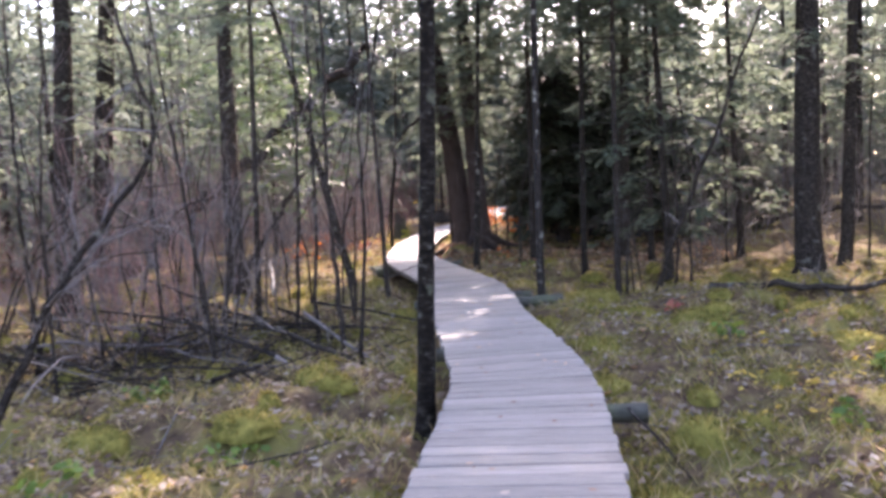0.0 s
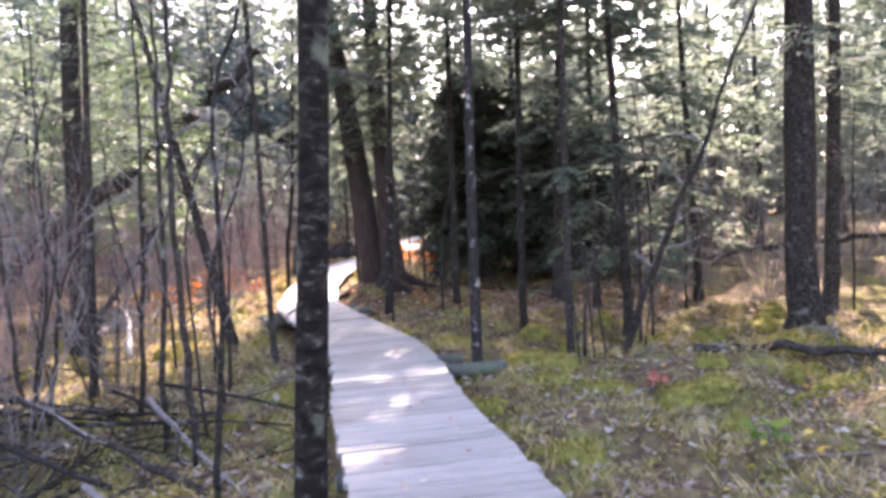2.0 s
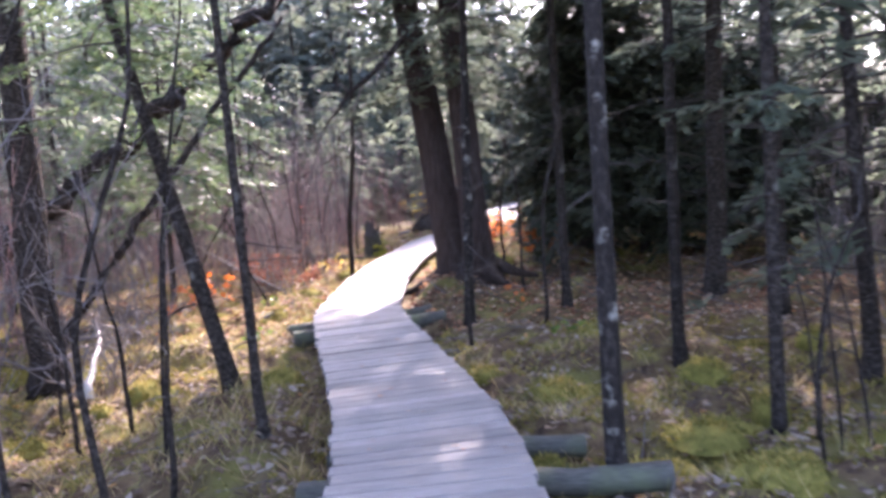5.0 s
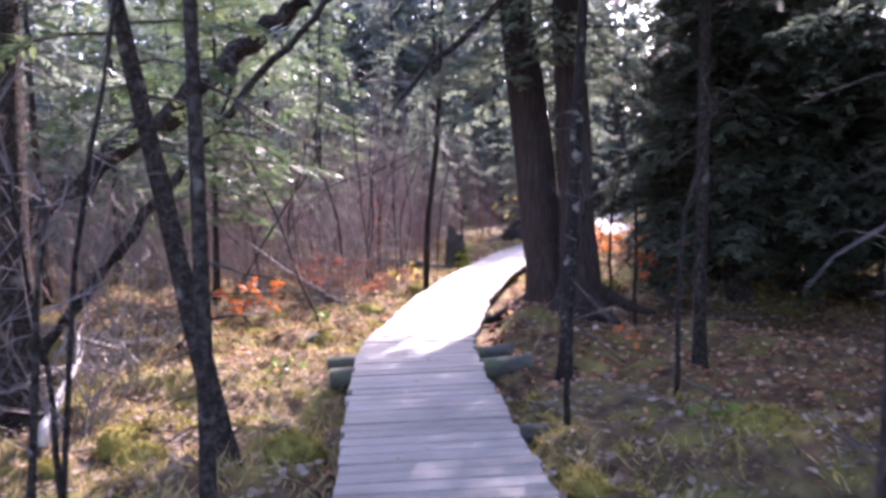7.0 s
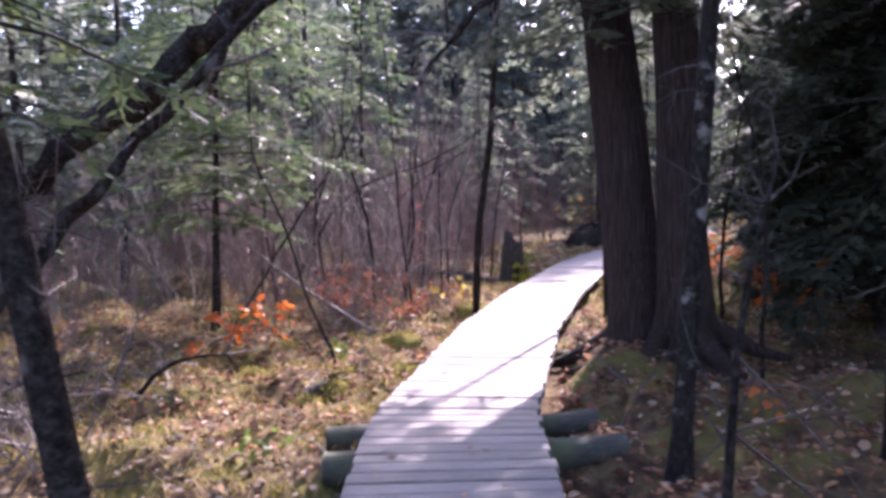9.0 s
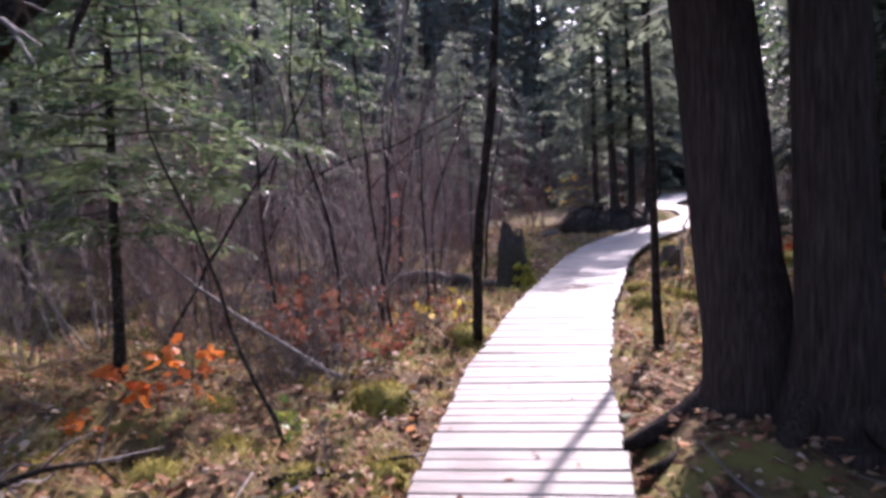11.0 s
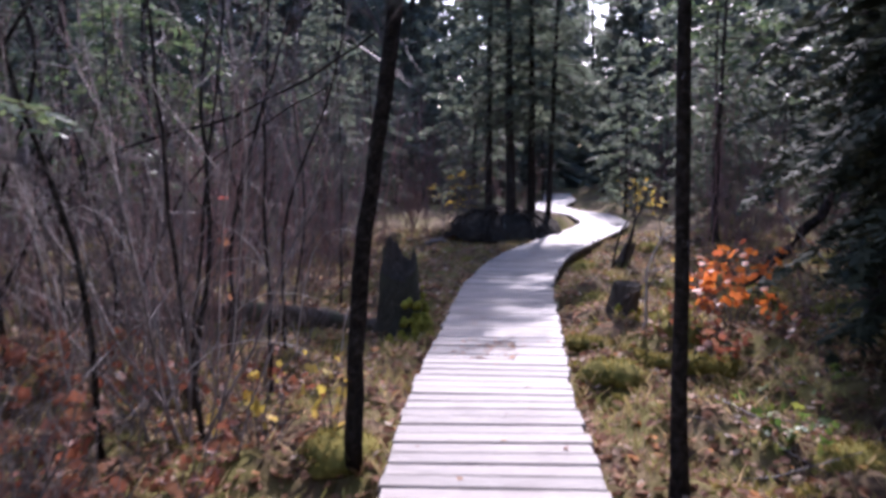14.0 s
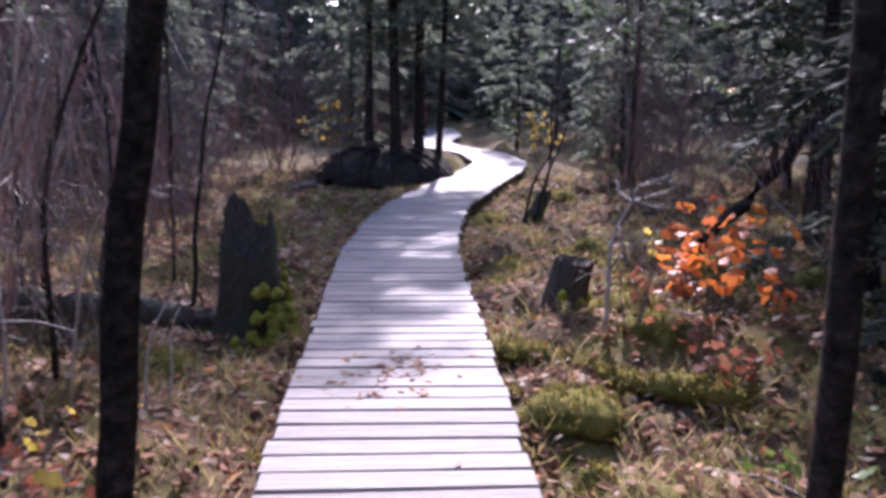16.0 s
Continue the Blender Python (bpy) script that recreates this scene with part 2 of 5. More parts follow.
# ---- the line of the boardwalk ----
LINE = [(3.05, -2.5), (2.97, 0.0), (2.75, 3.5), (2.66, 5.0), (2.56, 5.9), (2.22, 7.3), (1.78, 8.95), (1.47, 10.5), (1.28, 11.25), (0.98, 12.1), (0.58, 13.1), (0.12, 14.2), (-0.34, 15.3),
        (-0.72, 16.25), (-0.93, 17.1), (-1.19, 18.4), (-1.52, 20.0), (-1.65, 21.1), (-1.85, 22.4), (-1.96, 23.8), (-2.16, 25.9), (-2.24, 27.0), (-2.25, 28.4), (-2.15, 30.0), (-1.75, 32.1), (-1.22, 34.6),
        (-1.05, 36.2), (-1.42, 38.4), (-2.4, 40.2), (-2.75, 42.0), (-2.5, 45.0), (-2.9, 50.0)]
raw = np.array(LINE)
leg = np.concatenate([[0], np.cumsum(np.linalg.norm(np.diff(raw, axis=0), axis=1))])
fine = np.arange(0, leg[-1], 0.02)
run = np.stack([np.interp(fine, leg, raw[:, i]) for i in (0, 1)], 1)
kernel = np.ones(35) / 35
run = np.stack([np.convolve(np.pad(run[:, i], 17, mode="edge"), kernel, "valid") for i in (0, 1)], 1)
HALF = 0.53


def deck_x(y):
    return np.interp(y, run[:, 1], run[:, 0])


def smoothstep(a, b, v):
    u = np.clip((v - a) / (b - a), 0, 1)
    return u * u * (3 - 2 * u)


hum = np.random.RandomState(4)
WAVES = [(hum.uniform(-1, 1, 2) * f, hum.uniform(0, 6.28), a) for f, a in [(0.5, 0.05)] * 3 + [(1.6, 0.035)] * 5 + [(3.6, 0.027)] * 6 + [(7.5, 0.015)] * 6]


def ground_z(x, y):
    """Height of the ground, for numbers or arrays; the deck's top is at 0."""
    z = -0.36 + 0.14 * smoothstep(13, 19, y) + 0.10 * smoothstep(19, 25, y) + 0.05 * smoothstep(30, 60, y)
    for w, ph, a in WAVES:
        z = z + a * np.sin(w[0] * x * 2 + w[1] * y * 2 + ph)
    off = np.abs(x - deck_x(y))
    near = 1 - smoothstep(0.58, 0.98, off)
    z = z * (1 - near) + np.minimum(z, -0.19 - 0.25 * (1 - smoothstep(13.5, 20, y))) * near
    return z


# ---- ground ----
xs = np.concatenate([-np.geomspace(600, 9, 26), np.arange(-8.9, 10.0, 0.14), np.geomspace(10.1, 600, 26)])
ys = np.concatenate([-np.geomspace(600, 2.2, 24), np.arange(-2.0, 36.0, 0.14), np.geomspace(36.1, 700, 34)])
gx, gy = np.meshgrid(xs, ys)
gz = ground_z(gx, gy)
nx = len(xs)
cells = [(r * nx + c, r * nx + c + 1, (r + 1) * nx + c + 1, (r + 1) * nx + c) for r in range(len(ys) - 1) for c in range(nx - 1)]
ground_mesh = bpy.data.meshes.new("ground")
ground_mesh.from_pydata(np.stack([gx, gy, gz], -1).reshape(-1, 3).tolist(), [], cells)
ground_mesh.polygons.foreach_set("use_smooth", [True] * len(ground_mesh.polygons))
ground_mesh.materials.append(FLOOR)
ground = tagged(new("ground", ground_mesh), "mossy boggy forest floor with brown leaf litter", "ground", kind="structure")


# ---- conifers ----
def bough_sprays(shape, limbs, rs, root, az, length, droop, lift, density, blade, limb_r, m=4):
    """One limb with flat sprays of needles on both sides."""
    n = 7
    u = np.linspace(0, 1, n)
    out = np.array([math.cos(az), math.sin(az), 0])
    side = np.array([-out[1], out[0], 0])
    bend = rs.uniform(-0.18, 0.18)
    spine = root + out * (u * length)[:, None] + side * (bend * length * u ** 2)[:, None]
    spine[:, 2] += length * (lift * u - droop * u ** 2)
    limbs.tube(spine[::2].tolist(), (limb_r * (1 - 0.85 * u[::2])).tolist(), 3, cap=False)
    k = max(4, int(length * density))
    t = np.sort(rs.uniform(0.18, 1.0, k))
    p = np.stack([np.interp(t, u, spine[:, i]) for i in range(3)], 1)
    sg = np.where(np.arange(k) % 2 == 0, 1.0, -1.0)
    fwd = unit(np.stack([np.interp(np.minimum(t + 0.05, 1), u, spine[:, i]) - np.interp(t - 0.05, u, spine[:, i]) for i in range(3)], 1))
    ang = rs.uniform(0.6, 1.1, k)
    d = unit(fwd * np.cos(ang)[:, None] + side * (sg * np.sin(ang))[:, None] + rs.normal(0, 0.13, (k, 3)) + np.array([0, 0, -0.10]))
    tl = (0.16 + 0.30 * (1 - t) ** 0.7 * min(length, 1.6)) * rs.uniform(0.7, 1.2, k)
    up = np.tile([0.0, 0.0, 1.0], (k, 1)) + rs.normal(0, 0.25, (k, 3))
    s = unit(np.cross(d, up))
    shape.blades(p, d, s, tl, np.full(k, blade * 0.9))
    for j in range(m):
        f = (j + 0.6) / m
        q = p + d * (tl * f)[:, None] - np.array([0, 0, 1.0]) * (0.12 * tl * f * f)[:, None]
        for sign in (1, -1):
            dd = unit(d * 0.75 + s * sign * 0.7 + rs.normal(0, 0.15, (k, 3)))
            ss = unit(np.cross(dd, up + rs.normal(0, 0.3, (k, 3))))
            shape.blades(q, dd, ss, tl * 0.5 * (1.1 - 0.6 * f) * rs.uniform(0.7, 1.3, k), np.full(k, blade) * rs.uniform(0.8, 1.3, k))


def dead_twigs(limbs, rs, path_at, z0, z1, count, reach, r0=0.006):
    """Bare lower limbs, some forked."""
    for i in range(count):
        z = rs.uniform(z0, z1)
        root = path_at(z)
        az, ln = rs.uniform(0, 6.28), reach * rs.uniform(0.3, 1.0)
        tilt = rs.uniform(-0.25, 0.35)
        u = np.linspace(0, 1, 4)
        pts = root + np.stack([np.cos(az) * u * ln, np.sin(az) * u * ln, ln * (tilt * u - 0.25 * u ** 2)], 1) + np.cumsum(rs.normal(0, 0.02, (4, 3)), 0) * (u[:, None] > 0)
        rr = r0 * rs.uniform(0.6, 1.5)
        limbs.tube(pts.tolist(), (rr * (1 - 0.8 * u)).tolist(), 3, cap=False)
        for _ in range(rs.randint(0, 4)):
            a = rs.randint(1, 3)
            q = pts[a]
            dv = unit(pts[3] - pts[0] + rs.normal(0, 0.5, 3) * ln) * ln * rs.uniform(0.2, 0.5)
            limbs.tube([q.tolist(), (q + dv * 0.5 + rs.normal(0, 0.01, 3)).tolist(), (q + dv).tolist()], [rr * 0.5, rr * 0.4, rr * 0.15], 3, cap=False)


def conifer(name, label, seed, height, radius, lean=(0, 0), crown=(2.0, None), reach=1.8, boughs=60, twigs=30, bark=None, needle=None, blade=0.04, density=10,
            droop=0.35, lift=0.12, flare=1.4, top_reach=0.35, twig_reach=0.9, category="tree", group="conifers of the swamp wood", limb_r=0.016, sides=12, fork=4, kink=0.0):
    """A trunk that tapers and wanders, bare twigs below, a crown of layered sprays. crown: lowest and highest bough."""
    rs = np.random.RandomState(seed)
    tree = thing(name, label, category, group)
    zs = np.concatenate([[-0.15, 0.0, 0.12, 0.3, 0.6], np.linspace(1.0, height, 12)])
    wob = np.cumsum(rs.normal(0, radius * 0.10, (len(zs), 2)), 0)
    rise = np.clip(zs - kink, 0 if kink else -1, None) / (height - kink)
    line = np.stack([lean[0] * rise + wob[:, 0] * (zs > 0.2), lean[1] * rise + wob[:, 1] * (zs > 0.2), zs], 1)
    rad = radius * (1 - 0.9 * np.clip(zs / height, 0, 1)) * (1 + (flare - 1) * np.exp(-np.clip(zs, 0, None) / 0.16))
    trunk = Shape()
    trunk.tube(line.tolist(), rad.tolist(), sides, rough=0.06)
    mesh_part("trunk", trunk, bark or BARK, tree)

    def path_at(z):
        return np.array([np.interp(z, zs, line[:, 0]), np.interp(z, zs, line[:, 1]), z])

    limbs, leaves = Shape(), Shape()
    low, high = crown[0], crown[1] or height * 0.97
    for i in range(boughs):
        v = (i + rs.uniform(0, 1)) / boughs
        z = low + (high - low) * v
        prof = (1 - v) * 1.0 + v * top_reach
        prof *= min(1.0, 0.62 + 1.5 * v)
        bough_sprays(leaves, limbs, rs, path_at(z), i * 2.4 + rs.uniform(-0.5, 0.5), reach * prof * rs.uniform(0.55, 1.1), droop * rs.uniform(0.5, 1.4), lift * rs.uniform(-0.5, 1.8), density, blade, limb_r * prof + 0.004, fork)
    dead_twigs(limbs, rs, path_at, 0.4, max(low + 1.0, 1.5), twigs, twig_reach)
    if leaves.v:
        mesh_part("crown", leaves, needle or NEEDLE, tree, smooth=False)["kind"] = "stuff"
    if limbs.v:
        mesh_part("limb", limbs, LIMB, tree, "thin bare grey limbs")["kind"] = "stuff"
    return tree


def stand(tree, x, y, turn=0.0, scale=1.0):
    tree.matrix_basis = Matrix.LocRotScale((x, y, float(ground_z(x, y))), Euler((0, 0, turn)), (scale, scale, scale))
    return tree


# ---- trees beside the boardwalk ----
stand(conifer("spruce_tree", "slender dark spruce close beside the boardwalk, bare below", 11, 13, 0.068, (1.0, 0.0), (4.6, None), 1.8, 60, 10, bark=BANDED_BARK, twig_reach=0.5, sides=18), 1.83, 5.72)
stand(conifer("spruce_tree", "stout grey-brown spruce with a flared foot among moss", 12, 16, 0.20, (0.2, 0.0), (3.2, None), 2.2, 60, 40, flare=1.6), 6.12, 12.65)
stand(conifer("spruce_tree", "slim dark spruce beside the stout one", 13, 13, 0.11, (0.6, 0.0), (2.6, None), 1.7, 50, 36), 7.1, 14.4)
# next three: high crowns out of view, spread wide to shade the deck
stand(conifer("birch_tree", "thin dark birch with pale bark patches by the logs", 14, 11, 0.060, (0.36, 0.0), (5.0, None), 2.2, 84, 8, bark=PALE_BARK, group="thin trees by the deck", twig_reach=0.4), 2.30, 11.47)
stand(conifer("spruce_tree", "thin dark young spruce with bare lower limbs", 15, 11, 0.050, (0.3, 0.0), (4.4, None), 2.2, 90, 34, twig_reach=0.8), 3.39, 12.75)
stand(conifer("spruce_tree", "thin dark young spruce standing behind the birch", 16, 12, 0.055, (0.5, 0.0), (4.0, None), 2.3, 90, 40, twig_reach=0.9), 2.86, 14.2)
stand(conifer("spruce_tree", "grey spruce trunk in the shade of the wood", 17, 14, 0.125, (0.7, 0.0), (3.2, None), 2.3, 90, 50), 3.57, 17.8)
stand(conifer("cedar_tree", "broad brown cedar trunk leaning slightly, twin of its neighbour", 21, 13, 0.265, (-1.55, 0.0), (2.6, None), 2.3, 140, 0, bark=CEDAR, needle=NEEDLE, flare=1.75, sides=24, group="twin cedars"), -0.01, 19.08)
stand(conifer("cedar_tree", "broad brown cedar trunk with fluted foot beside the deck", 22, 13, 0.22, (-0.45, 0.1), (2.6, None), 2.3, 140, 0, bark=CEDAR, needle=NEEDLE, flare=1.7, sides=22, group="twin cedars"), 0.39, 18.78)
root_rs = np.random.RandomState(77)
for cedar, ways in ((bpy.data.objects["cedar_tree"], (3.5, 4.3, 5.2, 0.4)), (bpy.data.objects["cedar_tree.001"], (4.1, 5.3, 0.2))):
    for way in ways:
        root, ln = Shape(), root_rs.uniform(0.5, 0.75)
        u = np.linspace(0, 1, 6)
        bend = way + root_rs.uniform(-0.35, 0.35) * u
        root.tube(np.stack([np.cos(bend) * (0.16 + ln * u), np.sin(bend) * (0.16 + ln * u), 0.26 * (1 - u) ** 1.8 - 0.05 * u], 1).tolist(), (0.11 * (1 - 0.72 * u)).tolist(), 9, rough=0.08)
        mesh_part("root", root, CEDAR, cedar)
stand(conifer("spruce_tree", "thin spruce with pale lichen spots before the cedars", 23, 10, 0.062, (0.75, 0.0), (3.6, None), 1.7, 50, 14, bark=PALE_BARK, twig_reach=0.5), 0.60, 16.5)
stand(conifer("spruce_tree", "dark trunk in the shade behind the cedars", 24, 5.4, 0.12, (1.3, 0.2), (1.4, None), 1.3, 110, 14, needle=NEEDLE_SHADED, blade=0.042, density=17, fork=5, droop=0.45, top_reach=0.6), 0.75, 23.0)
# the firs' shade is partly in their needle colour
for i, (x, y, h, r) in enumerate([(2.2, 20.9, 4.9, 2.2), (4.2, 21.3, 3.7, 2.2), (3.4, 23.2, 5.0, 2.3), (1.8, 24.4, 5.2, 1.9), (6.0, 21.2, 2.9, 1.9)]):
    stand(conifer("fir_tree", "dense dark fir with drooping boughs down to the moss", 30 + i, h, 0.15, (0.1, 0.1), (0.6, None), r, 140, 10, needle=NEEDLE_SHADED, blade=0.06, density=16, droop=0.5, lift=0.1, top_reach=0.6), x, y)
# high crowns added for shade on the deck and grey-green above the firs
for i, (x, y, h) in enumerate([(2.9, 22.2, 13), (1.6, 26.3, 13), (4.1, 16.2, 11), (1.75, 16.9, 12)]):
    stand(conifer("spruce_tree", "tall grey-green spruce rising above the dark firs", 190 + i, h, 0.06 if y < 17.5 else 0.09, (0.3, 0.1), (4.2 if y < 17.5 else 3.6, None), 2.5, 100, 26, blade=0.06, density=10, fork=3, twig_reach=1.0), x, y)
stand(conifer("spruce_tree", "broad grey spruce among grey saplings", 41, 15, 0.19, (0.5, 0.2), (3.0, None), 2.1, 56, 50, twig_reach=1.2), -3.85, 14.8)
# crown widened above the view to shade the ground on the left
stand(conifer("spruce_tree", "thin dark spruce among grey saplings", 42, 11, 0.046, (0.6, 0.2), (4.2, None), 2.0, 76, 40), -1.85, 11.1)
stand(conifer("spruce_tree", "stout grey spruce deep in the wood", 43, 15, 0.20, (0.9, 0.4), (2.8, None), 2.1, 56, 50, twig_reach=1.3), -5.9, 12.4)
stand(conifer("spruce_tree", "stout leaning spruce deep in the wood", 44, 15, 0.22, (1.4, 0.8), (2.6, None), 2.1, 56, 50, twig_reach=1.3), -6.7, 14.6)
# this unseen crown is widened for shade as well
stand(conifer("spruce_tree", "thin straight spruce beside the boardwalk", 45, 10, 0.038, (-0.2, 0.6), (4.4, None), 1.8, 70, 20, twig_reach=0.6), -0.15, 12.2)
stand(conifer("hemlock_tree", "dark leaning hemlock with a swept foot and green boughs", 46, 9, 0.08, (-2.0, 0.0), (2.2, None), 1.6, 64, 16, needle=NEEDLE_LIGHT, flare=1.8, droop=0.3), -1.22, 13.95)
stand(conifer("hemlock_tree", "hemlock with bright green layered boughs", 47, 6, 0.05, (0.2, 0.2), (1.2, None), 2.2, 92, 10, needle=NEEDLE_LIGHT, blade=0.034, density=11, droop=0.25), -5.0, 19.5)
stand(conifer("spruce_tree", "slim dark straight tree beside the deck", 49, 10, 0.040, (-0.12, 0.0), (4.6, None), 1.2, 30, 12, twig_reach=0.4), -0.77, 21.43)


for i, (x, y, hh) in enumerate([(-8.4, 25.0, 7.5), (-9.3, 22.6, 8.0), (-7.9, 28.6, 7.0)]):
    stand(conifer("hemlock_tree", "sunlit green hemlock behind the thicket", 50 + i, hh, 0.07, (0.2, 0.1), (0.9, None), 2.1, 80, 10, needle=NEEDLE_LIGHT, blade=0.06, density=9, fork=3, droop=0.3), x, y)


# ---- bare stems ----
def crooked(rs, a, b, bend, n=7):
    a, b = np.array(a, float), np.array(b, float)
    u = np.linspace(0, 1, n)[:, None]
    off = rs.normal(0, 1, 3) * bend
    return a + (b - a) * u + off * np.sin(u * math.pi) + np.cumsum(rs.normal(0, bend * 0.22, (n, 3)), 0) * (u > 0)


def bare_stem(name, label, seed, points, r, twigs=14, bark=None, category="sapling", group="", reach=0.7, tip=0.3, knots=0.35, twig_bark=None):
    """A bare stem along points given in the world, with forked twigs; its foot is its origin."""
    rs = np.random.RandomState(seed)
    pts = np.array(points, float)
    seg = np.concatenate([[0], np.cumsum(np.linalg.norm(np.diff(pts, axis=0), axis=1))])
    s = np.linspace(0, seg[-1], max(8, int(seg[-1] / 0.22)))
    c = np.stack([np.interp(s, seg, pts[:, i]) for i in range(3)], 1)
    ker = np.ones(3) / 3
    c = np.stack([np.convolve(np.pad(c[:, i], 1, mode="edge"), ker, "valid") for i in range(3)], 1)
    c[1:-1] += rs.normal(0, r * knots, (len(s) - 2, 3))
    foot = c[0].copy()
    c = c - foot
    ob = thing(name, label, category, group, at=Matrix.Translation(foot.tolist()))
    stem = Shape()
    stem.tube(c.tolist(), (r * (1 - (1 - tip) * s / seg[-1])).tolist(), 8, rough=0.08)
    mesh_part("stem", stem, bark or BARK, ob)
    if twigs:
        tw = Shape()
        for i in range(twigs):
            k = rs.randint(len(s) // 4, len(s))
            ln = reach * rs.uniform(0.25, 1.0)
            way = unit(unit(c[min(k + 1, len(s) - 1)] - c[k - 1]) * 0.8 + rs.normal(0, 0.75, 3))
            mid = c[k] + way * ln * 0.5 + rs.normal(0, 0.03, 3)
            end = mid + unit(way + rs.normal(0, 0.35, 3)) * ln * 0.5
            rr = r * rs.uniform(0.18, 0.4)
            tw.tube([c[k].tolist(), mid.tolist(), end.tolist()], [rr, rr * 0.7, rr * 0.25], 3, cap=False)
            for _ in range(2):
                e2 = mid + unit(way + rs.normal(0, 0.6, 3)) * ln * rs.uniform(0.2, 0.5)
                tw.tube([mid.tolist(), e2.tolist()], [rr * 0.5, rr * 0.2], 3, cap=False)
        mesh_part("twig", tw, twig_bark or TWIG, ob)["kind"] = "stuff"
    return ob


def foot(x, y, down=0.06):
    return (x, y, float(ground_z(x, y)) - down)


bare_stem("slim_tree", "slim dark wavering tree close beside the deck", 48, [foot(-2.49, 21.55), (-2.46, 21.55, 0.5), (-2.43, 21.57, 0.9), (-2.40, 21.6, 1.25), (-2.32, 21.6, 1.68), (-2.26, 21.6, 2.02), (-2.22, 21.6, 2.4), (-2.1, 21.6, 4.2), (-1.95, 21.7, 6.5), (-1.9, 21.8, 8.5)],
          0.050, 16, category="tree", reach=0.7, tip=0.35, knots=0.08)
bare_stem("sapling", "thin dark bare sapling leaning steeply over the moss", 61, [foot(3.88, 11.9), (4.30, 11.62, 0.84), (4.88, 11.25, 2.3), (5.32, 10.96, 3.49)], 0.045, 16)
bare_stem("sapling", "forked dark bare sapling arching over brush", 62, [foot(-1.7, 5.25), (-1.15, 5.74, 0.83), (-0.56, 6.26, 1.75), (-0.45, 6.36, 2.13), (-0.60, 6.26, 2.55), (-0.75, 6.3, 3.2)], 0.042, 26, reach=1.1)
bare_stem("sapling", "crooked grey bare sapling", 63, [foot(0.75, 7.69), (0.88, 7.73, 1.1), (0.88, 7.73, 2.22), (1.11, 7.8, 2.81), (1.2, 7.9, 3.6)], 0.024, 14)
bare_stem("sapling", "straight dark bare sapling", 64, [foot(0.27, 8.6), (0.24, 8.6, 1.6), (0.3, 8.7, 4.5)], 0.033, 20)
stems = random.Random(5)
for i, (x, y) in enumerate([(-0.37, 9.5), (-0.9, 10.2), (-2.4, 9.4), (-2.9, 11.5), (-3.3, 8.2), (-4.6, 10.4), (-4.7, 14.8), (-5.2, 9.2),
                            (-2.2, 7.0), (-1.1, 8.3), (-3.9, 12.6), (-2.7, 13.4), (-5.6, 7.2), (-7.0, 10.4)]):
    lx, ly, h = stems.uniform(-0.5, 0.5), stems.uniform(-0.4, 0.4), stems.uniform(2.6, 5.0)
    bare_stem("sapling", "slender grey-brown bare sapling with fine twigs", 70 + i, [foot(x, y), (x + lx * 0.3 + stems.uniform(-0.1, 0.1), y + ly * 0.3, h * 0.4), (x + lx, y + ly, h)], stems.uniform(0.018, 0.034), 26,
              group="bare saplings", reach=0.9)
bare_stem("sapling", "short straight dead stem beside the boardwalk", 94, [foot(-0.5, 11.52), (-0.43, 11.57, 0.7), (-0.35, 11.62, 1.56)], 0.024, 8, reach=0.3)
bare_stem("leaning_trunk", "old dark trunk leaning over the moss, its bark ragged", 95, [foot(-7.5, 16.15), (-5.23, 17.77, 2.02), (-3.82, 18.76, 3.41), (-2.2, 19.9, 5.0)], 0.19, 10, category="dead tree", tip=0.6)
bare_stem("leaning_trunk", "dark dead limb beside the leaning trunk", 96, [foot(-3.9, 14.4), (-3.2, 15.5, 1.1), (-2.9, 16.0, 1.74), (-2.3, 17.2, 3.1), (-1.9, 18.0, 4.0)], 0.062, 12, category="dead tree", tip=0.5)
bare_stem("hanging_branch", "broken dark stub hanging from the leaning trunk", 144, [(-4.0, 18.6, 3.25), (-3.75, 18.3, 2.95), (-3.8, 18.2, 2.55), (-3.9, 18.1, 2.3)], 0.05, 7, category="branch", reach=0.4)
bare_stem("hanging_branch", "short ragged stub on the leaning trunk", 145, [(-3.7, 18.85, 3.5), (-3.35, 18.7, 3.45), (-3.2, 18.6, 3.25)], 0.04, 5, category="branch", reach=0.3)
bare_stem("fallen_branch", "pale bent sapling fallen across the moss", 97, [foot(-3.05, 19.96, 0.0), (-3.55, 19.95, 0.05), (-4.42, 19.93, 0.54), (-5.04, 19.9, 1.07), (-5.31, 19.9, 1.43), (-5.45, 19.9, 1.85), (-5.5, 19.9, 2.4)], 0.021, 10, TWIG, "branch")
bare_stem("sapling", "dark crooked bare stem crossing the fallen sapling", 98, [foot(-2.86, 18.6), (-3.0, 18.6, 0.1), (-3.18, 18.6, 0.41), (-3.27, 18.6, 0.69), (-3.35, 18.6, 1.05), (-3.56, 18.6, 1.44), (-3.79, 18.6, 1.81), (-3.74, 18.6, 2.4), (-3.8, 18.6, 3.0)], 0.018, 8)
bare_stem("sapling", "dark crooked bare stem leaning away", 99, [foot(-5.1, 20.1), (-4.75, 20.3, 0.55), (-4.3, 20.65, 1.45), (-4.04, 20.77, 1.78), (-3.75, 21.0, 2.5), (-3.8, 21.1, 3.4)], 0.020, 10)
